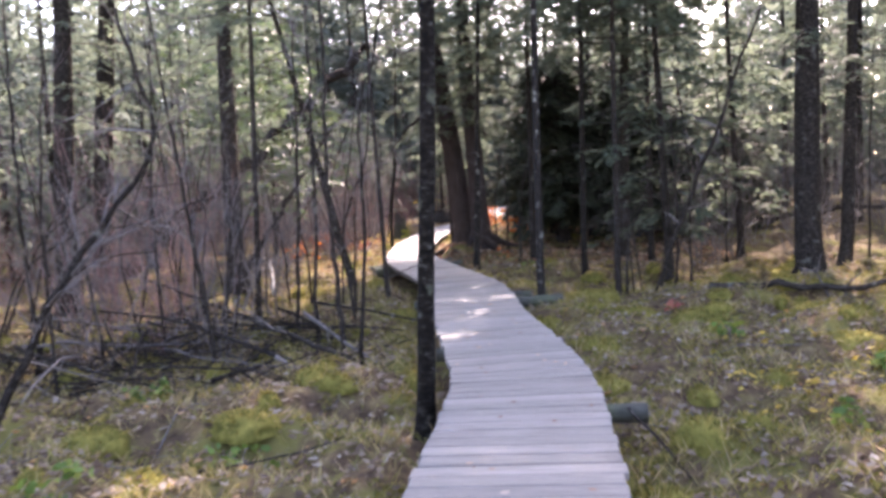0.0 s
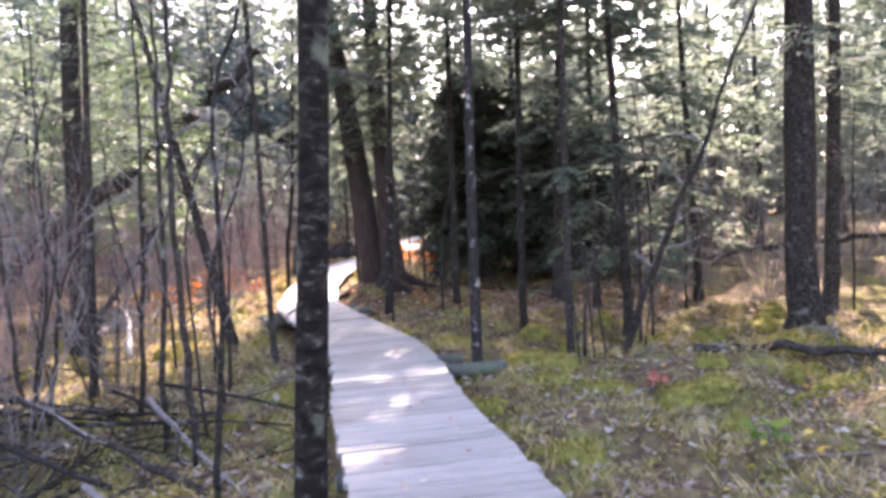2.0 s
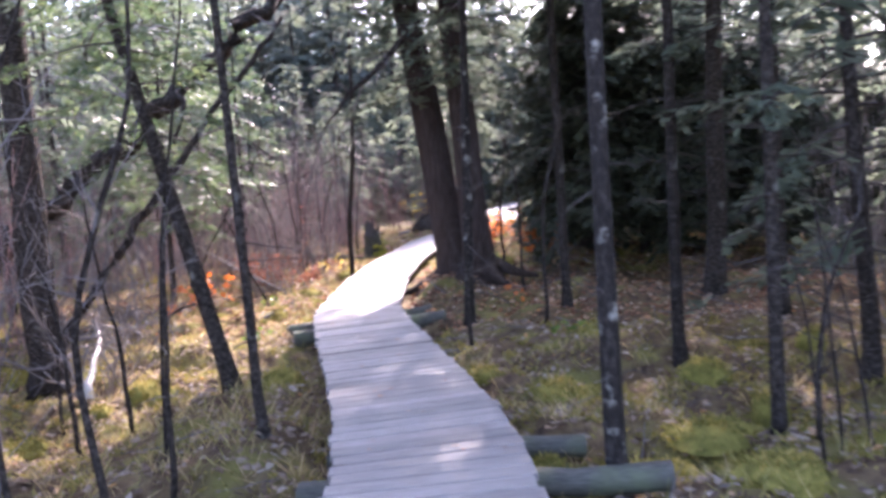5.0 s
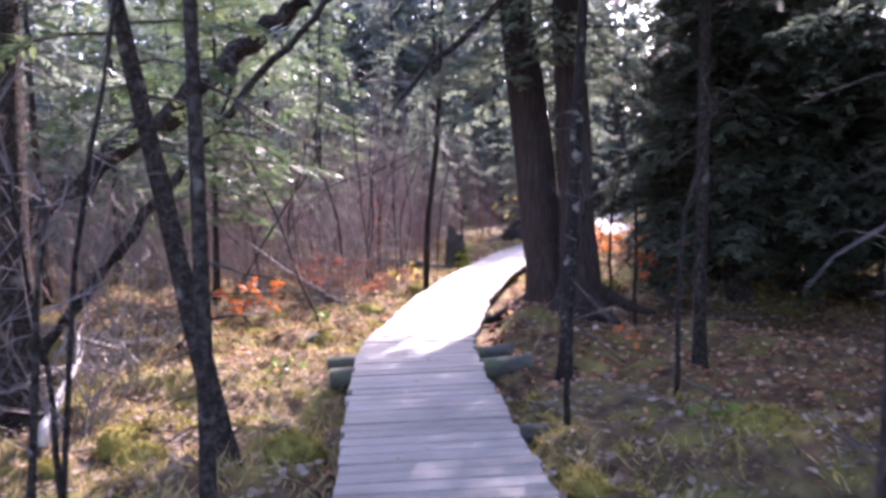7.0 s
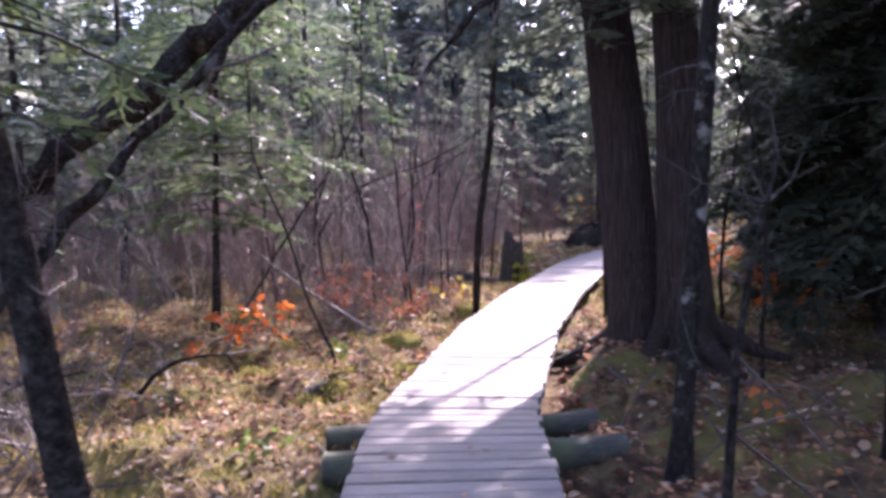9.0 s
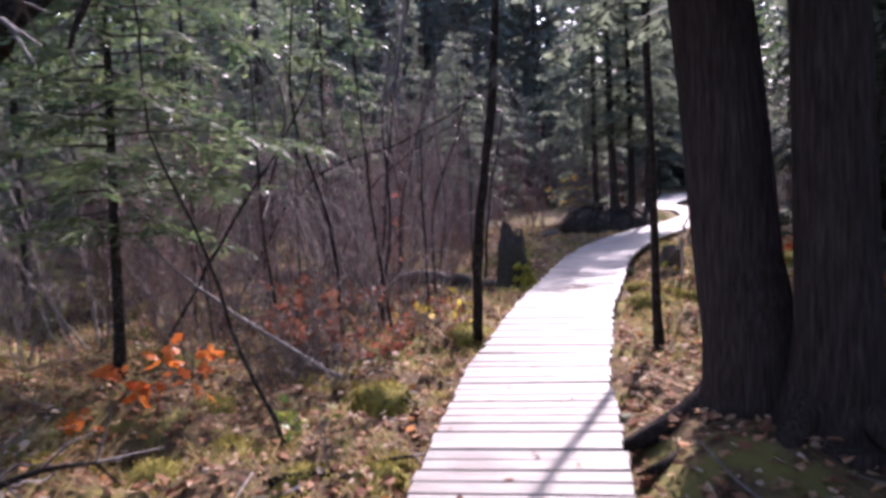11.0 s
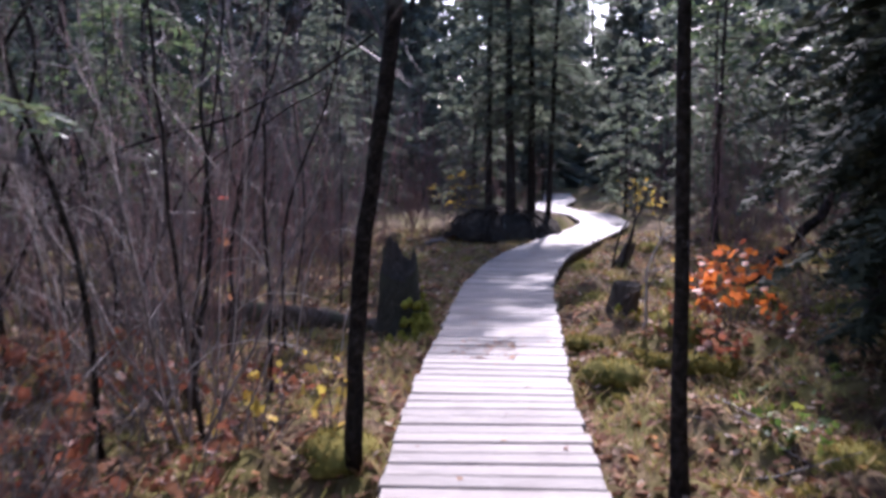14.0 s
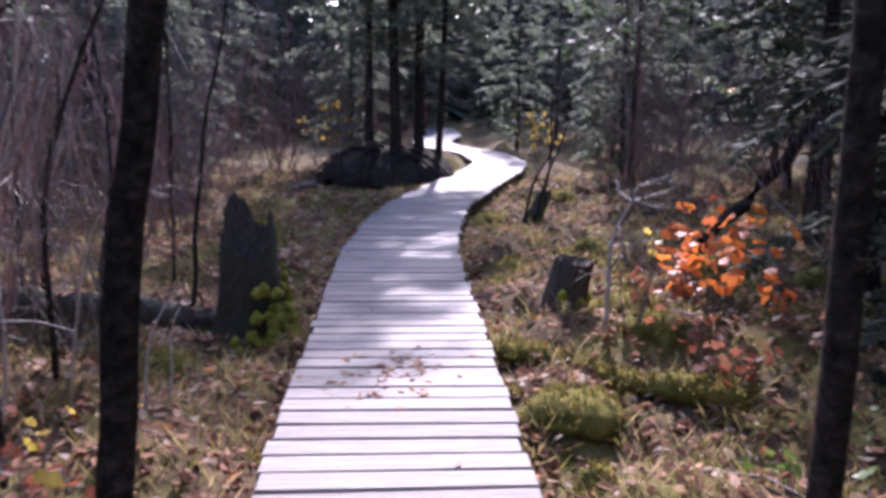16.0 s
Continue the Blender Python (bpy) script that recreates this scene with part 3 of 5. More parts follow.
bare_stem("fallen_branch", "barkless white dead branch curving on the moss", 100, [foot(-2.72, 13.85, 0.0), (-2.88, 14.2, -0.06), (-3.02, 14.45, 0.0), (-3.12, 14.8, 0.14), (-3.4, 15.0, 0.3)], 0.042, 14, PALE_WOOD, "branch", knots=0.5)
bare_stem("fallen_branch", "long dark bare branch leaning out over the thicket", 101, [foot(-6.4, 23.3), (-5.6, 23.4, 1.2), (-4.92, 23.5, 1.66), (-4.09, 23.5, 1.80), (-3.4, 23.5, 2.12), (-2.88, 23.5, 2.45), (-2.6, 23.5, 2.6)], 0.026, 10, category="branch")
bare_stem("fallen_branch", "pale dead branch fallen by the deck, much forked", 102, [foot(-0.81, 24.48), (-0.76, 24.47, 0.26), (-0.79, 24.48, 0.56), (-0.71, 24.46, 0.73), (-0.62, 24.45, 0.95)], 0.019, 16, PALE_WOOD, "branch", reach=0.5)
bare_stem("leaning_trunk", "grey dead trunk leaning among the dark trees", 103, [foot(0.5, 27.5), (0.7, 27.5, 0.07), (1.55, 27.5, 1.1), (2.3, 27.4, 2.0)], 0.075, 10, category="dead tree", tip=0.6)
bare_stem("hanging_branch", "dark bare branch hanging from the cedar", 104, [(-0.05, 18.0, 3.6), (-0.6, 17.6, 3.0), (-1.0, 17.2, 2.55), (-1.25, 17.0, 2.1)], 0.05, 12, category="branch")
bare_stem("fallen_log", "mossy dark trunk lying among dry twigs", 105, [(4.5, 11.4, float(ground_z(4.5, 11.4)) + 0.06), (5.9, 10.95, -0.15), (8.0, 10.4, -0.12)], 0.06, 14, category="log", reach=0.6)
bare_stem("fallen_log", "dark fallen trunk lying in the far shade", 106, [(5.6, 20.8, -0.1), (8.0, 19.8, 0.35), (11.5, 18.4, 0.55)], 0.10, 20, category="log", reach=0.9)
bare_stem("fallen_log", "short dark log end among the leaves", 107, [(-2.62, 17.3, float(ground_z(-2.62, 17.3)) + 0.02), (-2.3, 17.7, float(ground_z(-2.3, 17.7)) + 0.05)], 0.07, 3, ROT, "log", reach=0.2, tip=0.8)
bare_stem("fallen_branch", "dark branch lying against the deck's edge", 108, [(-2.6, 17.9, float(ground_z(-2.6, 17.9)) + 0.02), (-2.1, 18.1, -0.12), (-1.75, 18.2, -0.08)], 0.03, 3, category="branch")
# twigs take the darker LIMB colour, which paints in the wood's shade
for i, (x, y, h) in enumerate([(1.0, 18.9, 2.6), (0.95, 14.6, 1.6), (1.6, 15.6, 2.2), (3.5, 12.1, 1.1), (4.6, 14.0, 3.2), (5.4, 15.6, 3.5), (4.3, 13.1, 2.4), (7.6, 14.8, 3.6), (8.6, 12.6, 3.4), (1.5, 24.4, 2.5), (0.6, 19.8, 2.2), (-1.0, 29.0, 0.7)]):
    bare_stem("sapling", "thin dark bare stem in the shade of the wood", 110 + i, [foot(x, y), (x + 0.05, y, h * 0.5), (x + stems.uniform(-0.4, 0.4), y + 0.1, h)], 0.022, 14, group="stems in the shade", twig_bark=LIMB)


for i, (x, y) in enumerate([(-3.5, 21.8), (-4.1, 22.7), (-4.6, 21.4), (-3.7, 23.6), (-5.2, 22.9), (-4.5, 24.4), (-3.6, 25.3), (-5.8, 21.6), (-5.0, 25.6), (-4.2, 26.6), (-6.2, 24.0), (-3.4, 22.6)]):
    lx, h = stems.uniform(-0.5, 0.6), stems.uniform(2.8, 4.4)
    bare_stem("sapling", "dark bare sapling standing in the thicket", 160 + i, [foot(x, y), (x + lx * 0.2 + stems.uniform(-0.12, 0.12), y, h * 0.35), (x + lx * 0.6 + stems.uniform(-0.12, 0.12), y + 0.1, h * 0.7), (x + lx, y, h)],
              stems.uniform(0.013, 0.022), 20, group="saplings in the thicket", reach=0.8)
stand(conifer("fir_tree", "dark fir with hanging boughs past the orange sprout", 35, 7, 0.09, (0.1, 0.0), (1.3, None), 2.1, 70, 16, needle=NEEDLE_SHADED, blade=0.055, density=10, droop=0.4), 2.0, 28.4)
stand(conifer("fir_tree", "dark fir in the shade past the bend", 36, 7, 0.08, (-0.1, 0.0), (1.0, None), 2.0, 70, 16, needle=NEEDLE_SHADED, blade=0.055, density=10, droop=0.4), 3.2, 31.0)


for i, (x, y, dx, h) in enumerate([(3.72, 11.75, -0.25, 1.1), (3.98, 11.8, 0.15, 0.9), (3.6, 11.95, -0.1, 1.3), (4.15, 12.0, 0.35, 1.0), (3.4, 11.5, -0.1, 0.9)]):
    bare_stem("sapling", "short dark bare stem at the leaning sapling's foot", 180 + i, [foot(x, y), (x + dx * 0.4, y, h * 0.5), (x + dx, y, h)], 0.012, 8, group="stems at the leaning sapling", reach=0.3, twig_bark=LIMB)


# ---- brush pile ----
pile = thing("brush_pile", "heap of dry grey fallen branches on the moss", "brush pile", at=Matrix.Translation(foot(-1.6, 8.6, 0)))
rs = np.random.RandomState(7)
for i in range(46):
    a = np.array([rs.uniform(-2.6, 1.4), rs.uniform(-1.4, 1.8), rs.uniform(0.0, 0.6)])
    az, ln = rs.normal(0.3, 0.7), rs.uniform(0.8, 2.6)
    b = a + np.array([math.cos(az) * ln, -math.sin(az) * ln, 0])
    b[2] = rs.uniform(-0.02, 0.35)
    sh = Shape()
    c = crooked(rs, a, b, 0.08)
    rr = rs.uniform(0.009, 0.032)
    sh.tube(c.tolist(), np.linspace(rr, rr * 0.3, 7).tolist(), 5)
    for _ in range(4):
        q = c[rs.randint(1, 6)]
        e = q + unit(b - a + rs.normal(0, 0.6, 3) * ln) * rs.uniform(0.2, 0.6)
        sh.tube([q.tolist(), e.tolist()], [rr * 0.4, rr * 0.1], 3, cap=False)
    mesh_part("branch", sh, BARK if i % 3 else TWIG, pile)


tangle = Shape()
for i in range(130):
    a = np.array([rs.uniform(-3.2, 1.5), rs.uniform(-2.3, 1.8), rs.uniform(0.0, 0.35)])
    az, ln = rs.normal(0.2, 1.0), rs.uniform(0.5, 1.7)
    b = a + np.array([math.cos(az) * ln, -math.sin(az) * ln, 0])
    b[2] = rs.uniform(0.0, 0.4)
    if max(a[0], b[0]) - 1.6 > float(deck_x(min(a[1], b[1]) + 8.6)) - 1.0:
        continue
    c = crooked(rs, a, b, 0.13)
    rr = rs.uniform(0.005, 0.014)
    tangle.tube(c.tolist(), np.linspace(rr, rr * 0.3, 7).tolist(), 4)
    for _ in range(9):
        q = c[rs.randint(1, 6)]
        way = unit(b - a + rs.normal(0, 0.9, 3) * ln)
        e = q + way * rs.uniform(0.12, 0.35)
        tangle.tube([q.tolist(), e.tolist(), (e + unit(way + rs.normal(0, 0.6, 3)) * rs.uniform(0.08, 0.25)).tolist()], [rr * 0.45, rr * 0.3, rr * 0.12], 3, cap=False)
mesh_part("twig_tangle", tangle, BARK, pile, "thin dark tangled twigs")["kind"] = "stuff"


heap = thing("brush_pile", "tangle of dry pale-grey broken branches in the moss", "brush pile", at=Matrix.Translation(foot(-4.2, 15.9, 0)))
rs = np.random.RandomState(19)
tangle = Shape()
for i in range(58):
    thick = i < 16
    a = np.array([rs.uniform(-1.3, 1.0), rs.uniform(-1.1, 1.3), rs.uniform(0.0, 0.35)])
    az, ln = rs.uniform(0, 6.28), rs.uniform(0.6, 1.7) if thick else rs.uniform(0.4, 1.1)
    b = a + np.array([math.cos(az) * ln, math.sin(az) * ln, 0])
    b[2] = rs.uniform(0.0, 0.5)
    if max(a[0], b[0]) > 1.2:
        continue
    c = crooked(rs, a, b, 0.14)
    rr = rs.uniform(0.012, 0.024) if thick else rs.uniform(0.004, 0.009)
    if thick:
        limb_shape = Shape()
        limb_shape.tube(c.tolist(), np.linspace(rr, rr * 0.35, 7).tolist(), 6)
        mesh_part("branch", limb_shape, TWIG if i % 3 else BARK, heap)
    else:
        tangle.tube(c.tolist(), np.linspace(rr, rr * 0.3, 7).tolist(), 4)
    for _ in range(7):
        q = c[rs.randint(1, 6)]
        way = unit(b - a + rs.normal(0, 0.9, 3) * ln)
        e = q + way * rs.uniform(0.1, 0.35)
        tangle.tube([q.tolist(), e.tolist(), (e + unit(way + rs.normal(0, 0.6, 3)) * rs.uniform(0.08, 0.22)).tolist()], [rr * 0.45, rr * 0.3, rr * 0.12], 3, cap=False)
mesh_part("twig_tangle", tangle, TWIG, heap, "fine dry twigs")["kind"] = "stuff"


for i, (x, y, rise, span) in enumerate([(-4.7, 9.3, 1.7, 3.0), (-4.4, 8.7, 1.25, 2.6), (-3.4, 8.2, 0.95, 1.9), (-5.0, 10.2, 2.1, 2.4), (-2.9, 9.6, 1.5, 1.5)]):
    bare_stem("arching_branch", "dark bare branch arching out over the brush heap", 760 + i, [foot(x, y), (x + span * 0.25, y - 0.1, rise * 0.62), (x + span * 0.6, y - 0.2, rise * 0.96), (x + span, y - 0.25, rise)], 0.02, 22, category="branch",
              group="arching branches by the brush heap", reach=0.8)
bare_stem("fallen_branch", "long dark fallen stem resting on the brush heap", 140, [(0.72, 7.72, float(ground_z(0.72, 7.72)) + 0.02), (-1.2, 8.9, 0.12), (-3.2, 10.2, 0.5)], 0.034, 16, category="branch")
bare_stem("fallen_branch", "dark crooked fallen stem across the brush heap", 141, [(-0.1, 8.1, float(ground_z(-0.1, 8.1)) + 0.03), (-1.5, 8.5, 0.05), (-3.2, 8.8, 0.3)], 0.03, 14, category="branch")
bare_stem("fallen_branch", "thin fallen stick lying on moss by the deck", 142, [(0.3, 4.9, float(ground_z(0.3, 4.9)) + 0.02), (1.1, 5.2, float(ground_z(1.1, 5.2)) + 0.06), (1.5, 5.6, float(ground_z(1.5, 5.6)) + 0.10)], 0.012, 4, category="branch", reach=0.3)
bare_stem("fallen_branch", "bare stick leaning from the deck into the moss", 143, [(3.3, 5.5, -0.14), (3.55, 5.0, float(ground_z(3.55, 5.0)) + 0.06), (3.7, 4.7, float(ground_z(3.7, 4.7)) + 0.01)], 0.012, 2, category="branch", reach=0.2)


# ---- stumps ----
def stump(name, label, seed, x, y, r, h, jag, tilt, mat, top_mat, moss_side=None):
    rs = np.random.RandomState(seed)
    ob = thing(name, label, "tree stump", at=Matrix.Translation(foot(x, y, 0.0)) @ pose(0, 0, 0, tilt[0], tilt[1], 0))
    n, rows = 26, 9
    lob = [rs.uniform(0.85, 1.15) for _ in range(n)]
    peak = [h * (1 - jag * abs(math.sin(j * math.pi / n + 0.4)) ** 2 * rs.uniform(0.4, 1.0)) * (1 - jag * 0.3 * rs.rand()) for j in range(n)]
    taper = 0.12
    if jag > 0.4:
        # a broken rim: low in front, two splinters standing behind
        taper = 0.30
        for j in range(n):
            q = 2 * math.pi * j / n
            peak[j] = h * (0.60 + 0.10 * rs.rand() + 0.38 * max(0.0, math.cos(q - 2.3)) ** 2 + 0.34 * max(0.0, math.cos(q - 0.5)) ** 8)
    sh = Shape()
    for k in range(rows):
        u = k / (rows - 1)
        for j in range(n):
            q = 2 * math.pi * j / n
            fl = 1 + 0.55 * math.exp(-u * h / 0.13) * (1 + 0.4 * math.sin(q * 4 + seed))
            rr = r * fl * lob[j] * (1 - taper * u) * rs.uniform(0.95, 1.05)
            sh.v.append((rr * math.cos(q), rr * math.sin(q), -0.1 + (peak[j] + 0.1) * u))
    for k in range(rows - 1):
        for j in range(n):
            a, b = k * n, (k + 1) * n
            sh.f.append((a + j, a + (j + 1) % n, b + (j + 1) % n, b + j))
    mesh_part("body", sh, mat, ob)
    core = Shape()
    for depth, f in ((0.0, 1.0), (0.02 + jag * 0.18, 0.72), (0.03 + jag * 0.3, 0.35)):
        for j in range(n):
            q = 2 * math.pi * j / n
            rr = r * (1 - taper) * lob[j] * f
            core.v.append((rr * math.cos(q), rr * math.sin(q), (peak[j] * f + h * (1 - jag * 0.6) * (1 - f)) - depth))
    for k in range(2):
        for j in range(n):
            core.f.append((k * n + j, k * n + (j + 1) % n, (k + 1) * n + (j + 1) % n, (k + 1) * n + j))
    core.f.append(tuple(2 * n + j for j in range(n)))
    mesh_part("broken_top", core, top_mat, ob)
    if moss_side is not None:
        ms = Shape()
        for j in range(130):
            q, z = moss_side + rs.normal(0, 0.5), abs(rs.normal(0, 0.19 * min(1.0, h)))
            rr = r * (1 + 0.5 * math.exp(-z / 0.13)) * 1.05
            c = Vector((rr * math.cos(q), rr * math.sin(q), z))
            s2 = rs.uniform(0.02, 0.05)
            ms.tube([c + Vector((0, 0, -s2)), c, c + Vector((0, 0, s2))], [s2 * 0.6, s2, s2 * 0.3], 6, rough=0.3)
        mesh_part("moss", ms, BRIGHT_MOSS, ob, "bright yellow-green moss")["kind"] = "stuff"
    return ob


stump("tree_stump", "tall hollow broken stump with moss at its foot", 3, -3.08, 25.02, 0.232, 0.95, 0.5, (0, 0), STUMP_WOOD, ROT, -0.3)
stump("tree_stump", "low dark cut stump, tilted, beside the deck", 4, -1.0, 25.0, 0.128, 0.46, 0.04, (6, 10), ROT, ROT, 5.5)
stump("tree_stump", "small broken stub beside the deck's bend", 6, -0.85, 29.4, 0.08, 0.36, 0.3, (0, 20), ROT, ROT)


# ---- mound with a clump of trees at the bend ----
mound = Shape()
rs = np.random.RandomState(12)
for k in range(9):
    for j in range(28):
        u, q = k / 8, 2 * math.pi * j / 28
        rr = 1.0 - u ** 1.9 * 0.96
        mound.v.append((1.15 * rr * math.cos(q) + rs.normal(0, 0.03), 0.85 * rr * math.sin(q) + rs.normal(0, 0.03), -0.1 + 0.58 * u ** 0.7 * (1 + 0.45 * math.sin(2 * q + 0.6) * (1 - u)) + rs.normal(0, 0.05)))
for k in range(8):
    for j in range(28):
        mound.f.append((k * 28 + j, k * 28 + (j + 1) % 28, (k + 1) * 28 + (j + 1) % 28, (k + 1) * 28 + j))
mound_ob = mesh_part("root_mound", mound, PEAT)
tagged(mound_ob, "dark mound of roots and earth under a clump of trees", "mound")
mound_ob.location = foot(-3.05, 33.45, 0)
rs = np.random.RandomState(13)
for k in range(9):
    root, way = Shape(), 3.4 + k * 0.36 + rs.uniform(-0.1, 0.1)
    u = np.linspace(0, 1, 7)
    out = 0.25 + 0.85 * u
    bend = way + rs.uniform(-0.4, 0.4) * u
    root.tube(np.stack([1.15 * out * np.cos(bend), 0.85 * out * np.sin(bend), 0.50 * (1 - u ** 2.4) - 0.06 + rs.normal(0, 0.03, 7)], 1).tolist(), (0.04 * (1 - 0.7 * u)).tolist(), 6, rough=0.1)
    mesh_part("root", root, BARK, mound_ob)
for i, (x, y, r, lx) in enumerate([(-3.35, 33.7, 0.075, 0.0), (-2.88, 33.2, 0.10, -0.1), (-2.5, 33.5, 0.09, 0.05), (-2.2, 33.6, 0.06, 0.4)]):
    tr = conifer("spruce_tree", "dark spruce in the clump at the bend", 130 + i, 8, r, (lx * 0.7, 0.1), (1.9, None), 1.9, 64, 26, needle=NEEDLE, group="clump at the bend", twig_reach=0.8)
    tr.matrix_basis = Matrix.Translation((x, y, float(ground_z(x, y)) + 0.2))


# ---- the wood around ----
VARIANTS = [conifer("spruce_tree", "grey-green spruce in the swamp wood", 200 + i, h, r, (lx, ly), (c, None), reach, n, tw, twig_reach=1.2, blade=0.075, fork=3, density=8)
            for i, (h, r, lx, ly, c, reach, n, tw) in enumerate([(11, 0.09, 0.2, 0.1, 1.4, 2.2, 76, 24), (12, 0.11, -0.3, 0.2, 1.9, 2.4, 76, 28), (9, 0.07, 0.1, -0.3, 0.9, 2.0, 76, 20), (13, 0.13, 0.3, 0.2, 2.2, 2.5, 76, 36)])]
LOW = [conifer("young_spruce", "young grey-green spruce, branched nearly to the ground", 215 + i, h, 0.05, (0.1, 0.1), (0.5, None), reach, 84, 8, blade=0.07, fork=3, top_reach=0.15, category="tree") for i, (h, reach) in enumerate([(6.5, 1.8), (5.2, 1.6)])]
FAR = [conifer("spruce_tree", "dense grey-green spruce deep in the wood", 220 + i, h, r, (0.1, 0.1), (c, None), reach, n, 6, blade=0.17, density=6, fork=2, needle=NEEDLE_HAZED, sides=6)
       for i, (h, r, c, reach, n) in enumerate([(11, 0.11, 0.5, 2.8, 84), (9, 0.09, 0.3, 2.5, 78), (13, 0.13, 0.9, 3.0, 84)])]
TALL = [conifer("spruce_tree", "tall dense spruce closing the far end of the clearing", 230 + i, h, 0.16, (0.1, 0.1), (2.5, None), 3.2, 110, 6, blade=0.19, density=6, fork=2, needle=NEEDLE_HAZED, sides=6, top_reach=0.6) for i, h in enumerate((16, 18))]
used, placed = [], []
place = random.Random(21)


def free(x, y, gap, low=False):
    if -8.5 < x < 2.6 and 29 < y < 57 and not low:
        return False
    if abs(x - float(deck_x(y))) < (1.9 if low else 2.4) and y < 46:
        return False
    if -7.8 < x < -1.0 and 15.5 < y < 30.5:
        return False
    if 26 < y < 31 and -5.2 < x < 1.2:
        return False
    if y < 11.5 and abs(x - float(deck_x(y))) < 6.0:
        return False
    return all((x - a) ** 2 + (y - b) ** 2 > gap * gap for a, b in used)


used.extend([(-8.4, 25.0), (-9.3, 22.6), (-7.9, 28.6), (5.98, 12.1), (6.75, 13.0), (3.57, 17.8), (0, 18.1), (2.9, 20.2), (4.9, 19.2), (4.0, 22.6), (2.2, 24.6), (2.0, 28.4), (3.2, 31.0), (-3.85, 14.8), (-5.9, 12.4), (-6.7, 14.6), (-4.3, 17.3), (-1.34, 14.1), (-3, 32.5)])
for kinds, number, box, hole, gap in ((LOW, 24, (-9.5, 3.5, 32.5, 52), None, 1.5), (VARIANTS, 40, (-14, 15, 8, 40), None, 2.0), (TALL, 16, (-26, -9, 47, 60), None, 2.0), (FAR, 46, (-30, 30, 6, 62), (-11, 12, -9, 40), 2.2)):
    first, made, tries = [k for k in kinds if k not in placed], 0, 0
    placed.extend(first)
    while made < number and tries < 20000:
        tries += 1
        x, y = place.uniform(box[0], box[1]), place.uniform(box[2], box[3])
        if hole and hole[0] < x < hole[1] and hole[2] < y < hole[3]:
            continue
        if 4.5 < x < 13 and 14 < y < 31 and place.random() < 0.25:
            continue
        if not free(x, y, gap, kinds is LOW):
            continue
        used.append((x, y))
        v = place.randrange(len(kinds))
        m = Matrix.LocRotScale((x, y, float(ground_z(x, y)) - 0.02), Euler((0, 0, place.uniform(0, 6.28))), None)
        if first:
            first.pop(0).matrix_basis = m
        else:
            copy_thing(kinds[v], m)
        made += 1

for i, (x, y) in enumerate([(-4.0, 63.5), (-1.6, 65.5), (0.8, 62.8), (3.4, 65), (-6.4, 62), (-9.0, 51.5), (-7.2, 55.5), (-11.0, 48.0), (-5.0, 59.5), (6.0, 62)]):
    copy_thing(TALL[i % 2], Matrix.LocRotScale(foot(x, y, 0.02), Euler((0, 0, i * 1.3)), None))

more = random.Random(33)
added = 0
while added < 22:
    x, y = more.uniform(-19, -9.5), more.uniform(14, 44)
    if any((x - a) ** 2 + (y - b) ** 2 < 4.0 for a, b in used):
        added += 0.2
        continue
    used.append((x, y))
    copy_thing((VARIANTS + LOW)[len(used) % 6], Matrix.LocRotScale((x, y, float(ground_z(x, y)) - 0.02), Euler((0, 0, more.uniform(0, 6.28))), None))
    added += 1

# ---- woods in the distance, all round ----
rs = np.random.RandomState(70)
woods = Shape()
for k in range(470):
    q, far = (rs.uniform(-1.15, 1.15) if k < 400 else rs.uniform(1.15, 5.13)), rs.uniform(42, 62)
    x, y, h = math.sin(q) * far, 16 + math.cos(q) * far, (rs.uniform(11, 16) if abs(q) < 0.3 else rs.uniform(13, 20))
    zc = float(ground_z(x, y))
    woods.tube([(x, y, zc - 0.1), (x, y, zc + h * 0.9)], [0.16, 0.03], 5)
    n = 230
    v = rs.uniform(0, 1, n) ** 1.15
    az = rs.uniform(0, 6.283, n)
    out = np.stack([np.cos(az), np.sin(az), rs.uniform(-0.6, 0.0, n)], 1)
    rr = (1 - v) * 2.4 * rs.uniform(0.1, 0.7, n)
    p = np.stack([x + np.cos(az) * rr, y + np.sin(az) * rr, zc + 0.2 + v * h], 1)
    d = unit(out)
    s = unit(np.cross(d, rs.normal(0, 0.5, (n, 3)) + np.array([0, 0, 1])))
    woods.blades(p, d, s, 0.5 + (1 - v) * 1.3 * rs.uniform(0.5, 1, n), rs.uniform(0.4, 0.85, n))
# the haze of these woods comes from their needle colour
tagged(mesh_part("far_woods", woods, NEEDLE_HAZED, smooth=False), "hazy conifer woods closing the distance", "woods", kind="stuff")

